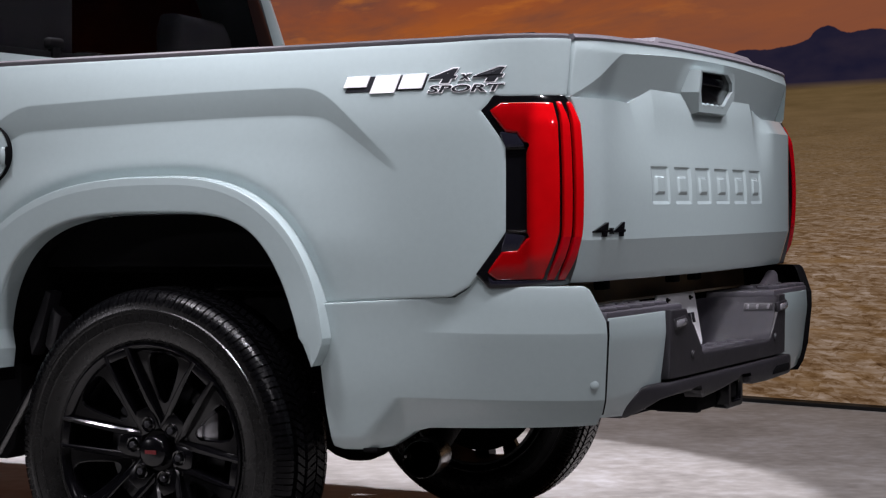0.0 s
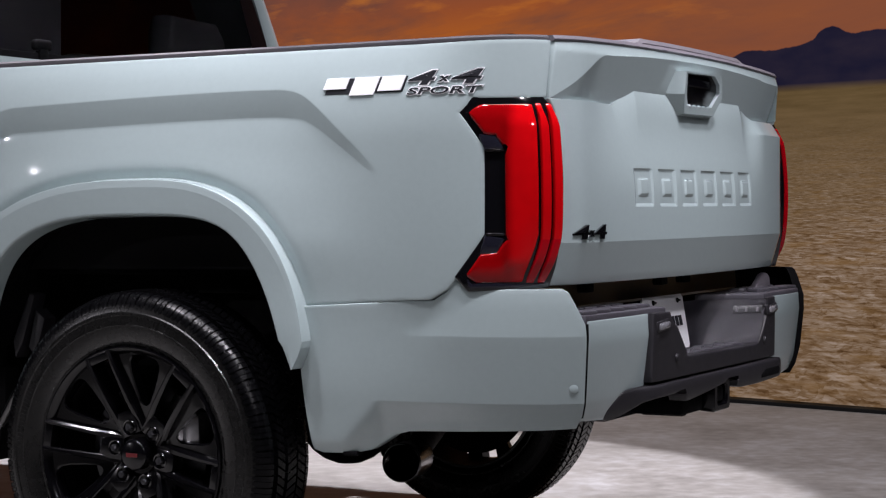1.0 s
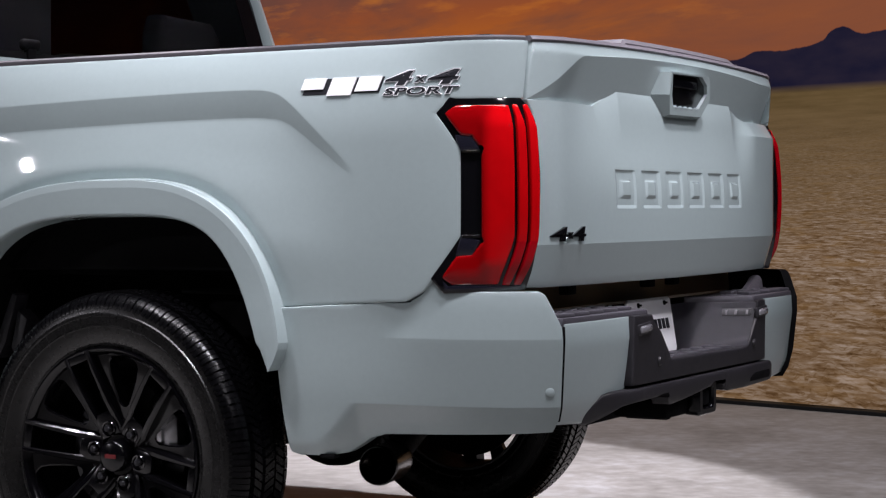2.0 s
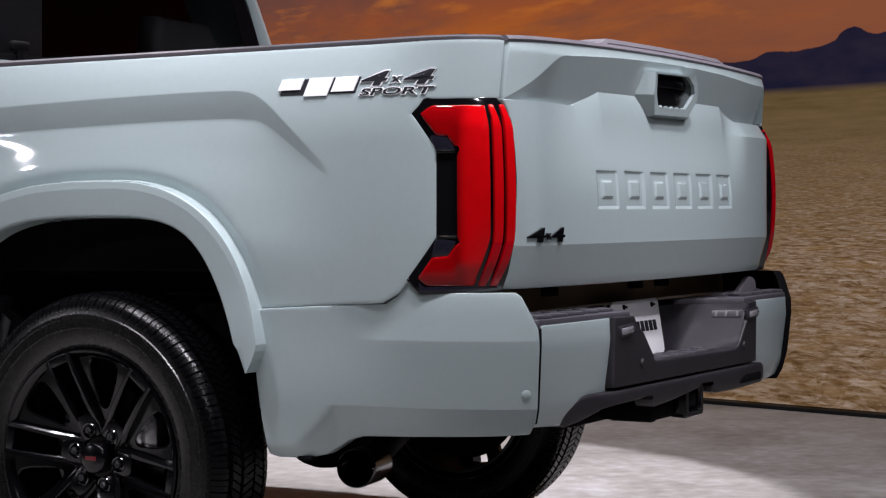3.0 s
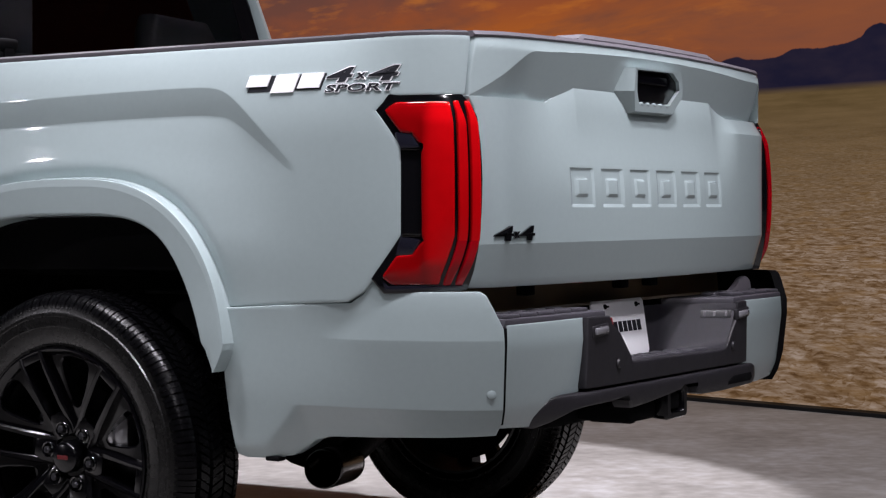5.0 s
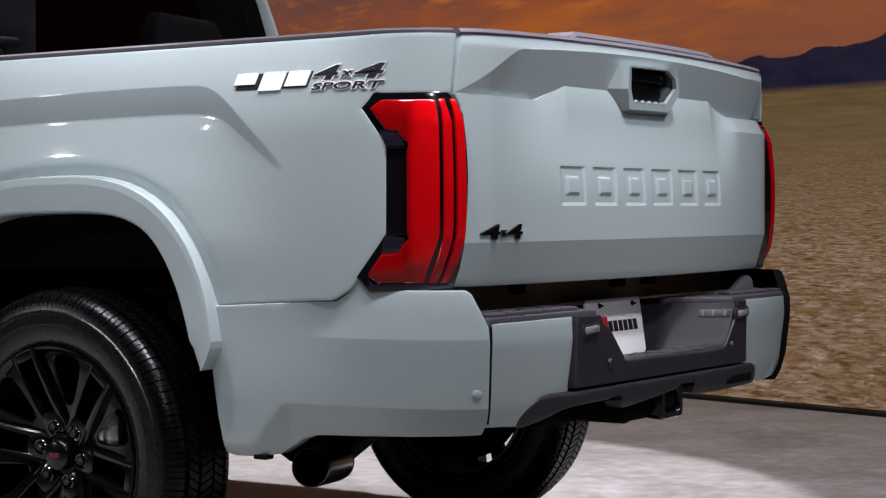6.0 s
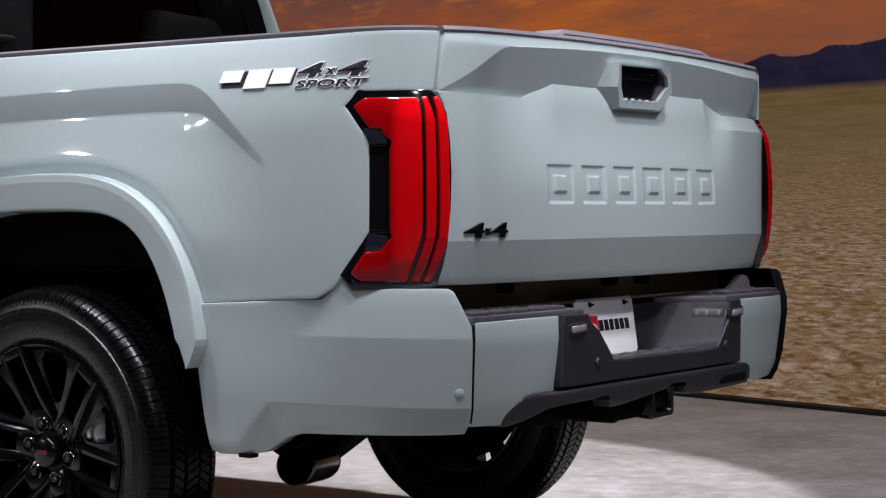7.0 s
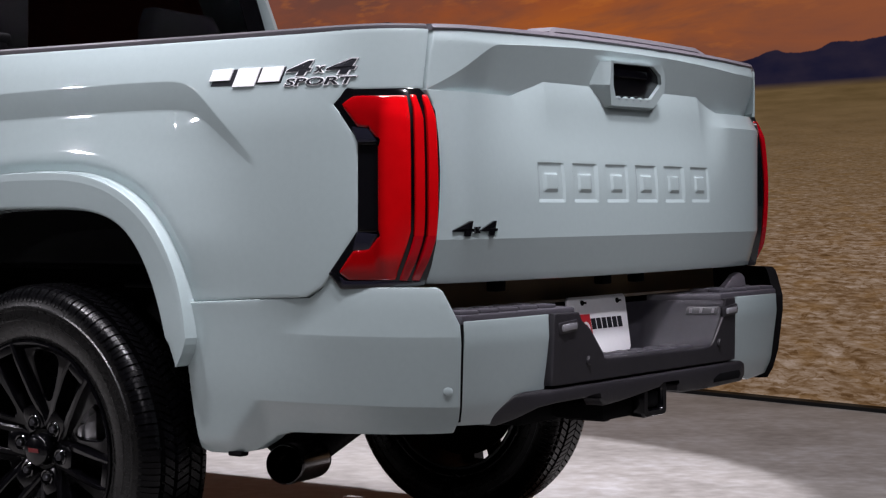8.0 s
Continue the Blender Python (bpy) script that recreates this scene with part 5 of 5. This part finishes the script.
# -------- lettering on the bed side
def on_side(y0, z0):
    def place(u, v, w):
        y = y0 - u
        p = Vector(bedside(u_at(y), z0 + v, 0.0))
        return (p.x - w - 0.0005, p.y, p.z)
    return place


def slant_block(u0, u1, v0, v1, slant, place, lift, depth):
    bm = bmesh.new()
    k = 4
    top = [(u0 + (u1 - u0) * i / k + slant * (v1 - v0), v1) for i in range(k + 1)]
    bot = [(u0 + (u1 - u0) * i / k, v0) for i in range(k + 1)]
    prism(bm, bot + top[::-1], lambda u, v, w: place(u, v, lift + w), -0.002, depth, 0.0006, 1)
    return bm


place = on_side(0.524, 1.273)
decal = part("side_badge", slant_block(0.004, 0.214, 0.010, 0.047, 0.35, place, 0.0, 0.0008), BADGE_DARK, truck, "white and graphite badge on the bed side")
for a, b, lo, hi in ((0.0, 0.062, 0.022, 0.048), (0.072, 0.138, 0.006, 0.048), (0.148, 0.210, 0.014, 0.048)):
    part("badge_block", slant_block(a, b, lo, hi, 0.35, place, 0.001, 0.003), WHITE, decal, "plain white raised block", angle=20)
q4 = on_side(0.296, 1.2975)
for sign, u0, v0, wide, high in (("4", 0.0, 0.0, 0.076, 0.033), ("x", 0.079, 0.006, 0.030, 0.013), ("4", 0.112, 0.0, 0.076, 0.033)):
    part("badge_outline", text_bm(sign, wide + 0.006, high + 0.005, lambda u, v, w: q4(u0 + u - 0.003, v0 + v - 0.0025, w), 0.0022, 0.25, 0.060), WHITE, decal, angle=20)
    part("badge_letter", text_bm(sign, wide, high, lambda u, v, w: q4(u0 + u, v0 + v, w + 0.001), 0.0020, 0.25, 0.028), BADGE_DARK, decal, "graphite lettering", angle=20)
qs = on_side(0.297, 1.2755)
part("badge_outline", text_bm("SPORT", 0.1915, 0.0205, lambda u, v, w: qs(u - 0.0022, v - 0.0020, w), 0.0022, 0.2, 0.050), WHITE, decal, angle=20)
part("badge_letters", text_bm("SPORT", 0.187, 0.0165, lambda u, v, w: qs(u, v, w + 0.001), 0.0020, 0.2, 0.014), BADGE_DARK, decal, "graphite sport lettering", angle=20)

# -------- fuel door
bm = bmesh.new()
lathe(bm, [(0.083, -0.002), (0.0855, 0.001), (0.0855, 0.012), (0.083, 0.012)], 40, (0, 0, 0), "x", closed=True)
ring = part("fuel_door_gap", bm, BLACK, truck)
ring.matrix_basis = pose(-0.955, 1.615, 1.163)
bm = bmesh.new()
lathe(bm, [(0.0, -0.006), (0.06, -0.005), (0.080, -0.002), (0.082, 0.010)], 40, (0, 0, 0), "x")
door = part("fuel_door", bm, PAINT, truck, "round painted fuel door")
door.matrix_basis = pose(-0.955, 1.615, 1.163)
bm = bmesh.new()
bmesh.ops.create_uvsphere(bm, u_segments=16, v_segments=10, radius=0.016)
bmesh.ops.scale(bm, vec=(0.5, 0.8, 1.5), verts=bm.verts)
bmesh.ops.translate(bm, vec=(-0.004, -0.066, -0.008), verts=bm.verts)
part("finger_pull", bm, PAINT, door)
bm = bmesh.new()
box(bm, (-0.003, -0.079, -0.008), (0.010, 0.010, 0.05), 0.004)
part("finger_recess", bm, BLACK, door)

# -------- underbody in front of the wheel
bm = bmesh.new()
box(bm, (0, 3.1, 0.50), (1.56, 2.8, 0.22), 0.02)
part("underbody", bm, BLACK, truck, "black underbody of the cab")
for s in (-1, 1):
    bm = bmesh.new()
    prism(bm, [(1.605, 0.375), (1.635, 0.343), (2.60, 0.343), (2.60, 0.60), (1.58, 0.60), (1.58, 0.50)], lambda u, v, w: (s * (0.86 - w), u, v), 0.0, 0.08, 0.006)
    rocker = part("rocker", bm, BLACK, truck, "black rocker under the cab")
    bm = bmesh.new()
    lathe(bm, [(0.0, 0.010), (0.008, 0.010), (0.010, 0.008), (0.016, 0.004), (0.016, 0.0)], 16, (s * 0.862, 1.635, 0.385), "x")
    part("rocker_bolt", bm, CHROME, rocker)
# -------- cab
CAB0, CAB1 = 1.755, 4.15


def cab_half(z):
    """Half width of the cab at a height."""
    return 0.965 - 0.20 * max(0.0, (z - 1.30) / 0.65) ** 1.25


bm = bmesh.new()
# lower shell
prism(bm, [(CAB0, 0.50), (CAB1 + 0.1, 0.50), (CAB1 + 0.1, 1.30), (CAB0, 1.30)], lambda u, v, w: (w, u, v), -0.965, 0.965, 0.04, 3)
part("cab_body", bm, PAINT, truck, "grey-green painted cab shell")
# rear frame of the cab: sill, pillars and roof edge round the window
WZ0, WZ1 = 1.455, 1.86
for s in (-1, 1):
    bm = bmesh.new()
    rows = []
    for i in range(13):
        z = 1.28 + (1.93 - 1.28) * i / 12
        a = cab_half(z)
        lean = 0.10 * ramp01(1.35, 1.93, z)
        rows.append([bm.verts.new(c) for c in ((s * (a - 0.072), CAB0 + lean + 0.016, z), (s * (a - 0.052), CAB0 + lean, z), (s * (a - 0.025), CAB0 + lean + 0.008, z), (s * a, CAB0 + lean + 0.05, z),
                                               (s * a, CAB0 + lean + 0.30, z), (s * (a - 0.05), CAB0 + lean + 0.30, z), (s * (a - 0.09), CAB0 + lean + 0.07, z))])
    for a, b in zip(rows, rows[1:]):
        for j in range(7):
            bm.faces.new((a[j], a[(j + 1) % 7], b[(j + 1) % 7], b[j]))
    bm.faces.new(rows[0])
    bm.faces.new(rows[-1][::-1])
    part("rear_pillar", bm, PAINT, truck, "painted rear cab pillar")
    bm = bmesh.new()
    box(bm, (s * 0.84, 3.0, 1.62), (0.012, 2.2, 0.46), 0.003, pose(0, 0, 0, 0, s * -17))
    part("side_window", bm, PRIVACY, truck, "dark tinted side window")
bm = bmesh.new()
prism(bm, [(CAB0 + 0.005, 1.28), (CAB0 + 0.06, 1.28), (CAB0 + 0.06, WZ0), (CAB0 + 0.02, WZ0)], lambda u, v, w: (w, u, v), -0.87, 0.87, 0.008)
part("window_sill", bm, PAINT, truck, "painted panel under the rear window")
bm = bmesh.new()
prism(bm, [(CAB0 + 0.085, WZ1), (CAB0 + 0.12, 1.95), (CAB0 + 0.4, 1.98), (CAB1 - 0.6, 1.98), (CAB1 - 0.2, 1.90), (CAB1 - 0.2, 1.87), (CAB0 + 0.2, WZ1)], lambda u, v, w: (w, u, v), -0.78, 0.78, 0.02, 3)
part("roof", bm, PAINT, truck, "painted cab roof")
bm = bmesh.new()
prism(bm, [(-0.83, WZ0 - 0.004), (0.83, WZ0 - 0.004), (0.735, WZ1 + 0.01), (-0.735, WZ1 + 0.01)], lambda u, v, w: (u, CAB0 + 0.045 + 0.1 * (v - 1.35) / 0.58 + w - 0.02, v), 0.0, 0.005)
part("rear_window", bm, GLASS, truck, "dark tinted rear window", smooth=False)
for s in (-1, 1):
    bm = bmesh.new()
    prism(bm, [(s * 0.835, WZ0), (s * 0.735, WZ0), (s * 0.655, WZ1), (s * 0.745, WZ1)], lambda u, v, w: (u, CAB0 + 0.045 + 0.1 * (v - 1.35) / 0.58 + w - 0.026, v), 0.0, 0.003)
    part("window_border", bm, GLOSS, truck, "black border of the rear window", smooth=False)
bm = bmesh.new()
prism(bm, [(-0.84, WZ0 - 0.004), (0.84, WZ0 - 0.004), (0.84, WZ0 + 0.022), (-0.84, WZ0 + 0.022)], lambda u, v, w: (u, CAB0 + 0.038 + w, v), 0.0, 0.01, 0.002)
part("window_seal", bm, BLACK, truck, "black rubber seal under the rear window")
bm = bmesh.new()
box(bm, (0, CAB1 - 0.3, 1.55), (1.6, 0.02, 0.6), 0.0, pose(0, 0, 0, -38))
part("windscreen", bm, GLOSS, truck, "dark windscreen")
bm = bmesh.new()
box(bm, (0, 3.0, 1.29), (1.80, 2.3, 0.02))
part("cabin_floor", bm, BLACK, truck)


def seat_back(x, w, z0, z1, y):
    bm = bmesh.new()
    prism(bm, [(-w / 2, z0), (w / 2, z0), (w / 2 * 1.02, z0 + (z1 - z0) * 0.75), (w / 2 * 0.72, z1), (-w / 2 * 0.86, z1 + 0.01), (-w / 2, z0 + (z1 - z0) * 0.8)],
          lambda u, v, d: (x + u, y + d, v), 0.0, 0.10, 0.03, 4)
    part("headrest", bm, SEAT, truck, "grey fabric headrest behind the rear window")


seat_back(0.50, 0.34, 1.42, 1.655, 1.89)
seat_back(-0.42, 0.36, 1.42, 1.80, 1.865)
bm = bmesh.new()
box(bm, (0.0, 2.1, 1.40), (1.5, 0.14, 0.20), 0.04)
part("seat_back", bm, BLACK, truck, "dark rear bench seat back")
bm = bmesh.new()
box(bm, (0.07, 2.0, 1.475), (0.26, 0.10, 0.075), 0.028, None, 3)
part("centre_headrest", bm, SEAT, truck, "low grey fabric centre headrest")
bm = bmesh.new()
box(bm, (-0.43, CAB0 + 0.042, 1.500), (0.075, 0.03, 0.034), 0.012, None, 3)
box(bm, (-0.43, CAB0 + 0.040, 1.478), (0.040, 0.02, 0.04), 0.006)
part("window_latch", bm, BLACK, truck, "black latch of the sliding rear window")
# -------- nose of the truck
bm = bmesh.new()
prism(bm, [(4.15, 0.50), (5.70, 0.45), (5.80, 0.70), (5.76, 1.15), (5.60, 1.26), (4.25, 1.36), (4.15, 1.30)], lambda u, v, w: (w, u, v), -0.95, 0.95, 0.05, 3)
part("bonnet", bm, PAINT, truck, "painted bonnet and front end")
for s in (-1, 1):
    copy_part(wheel, pose(s * 0.915, WHEEL_Y + 3.70, WHEEL_Z, 0, 0, 0 if s < 0 else 180))
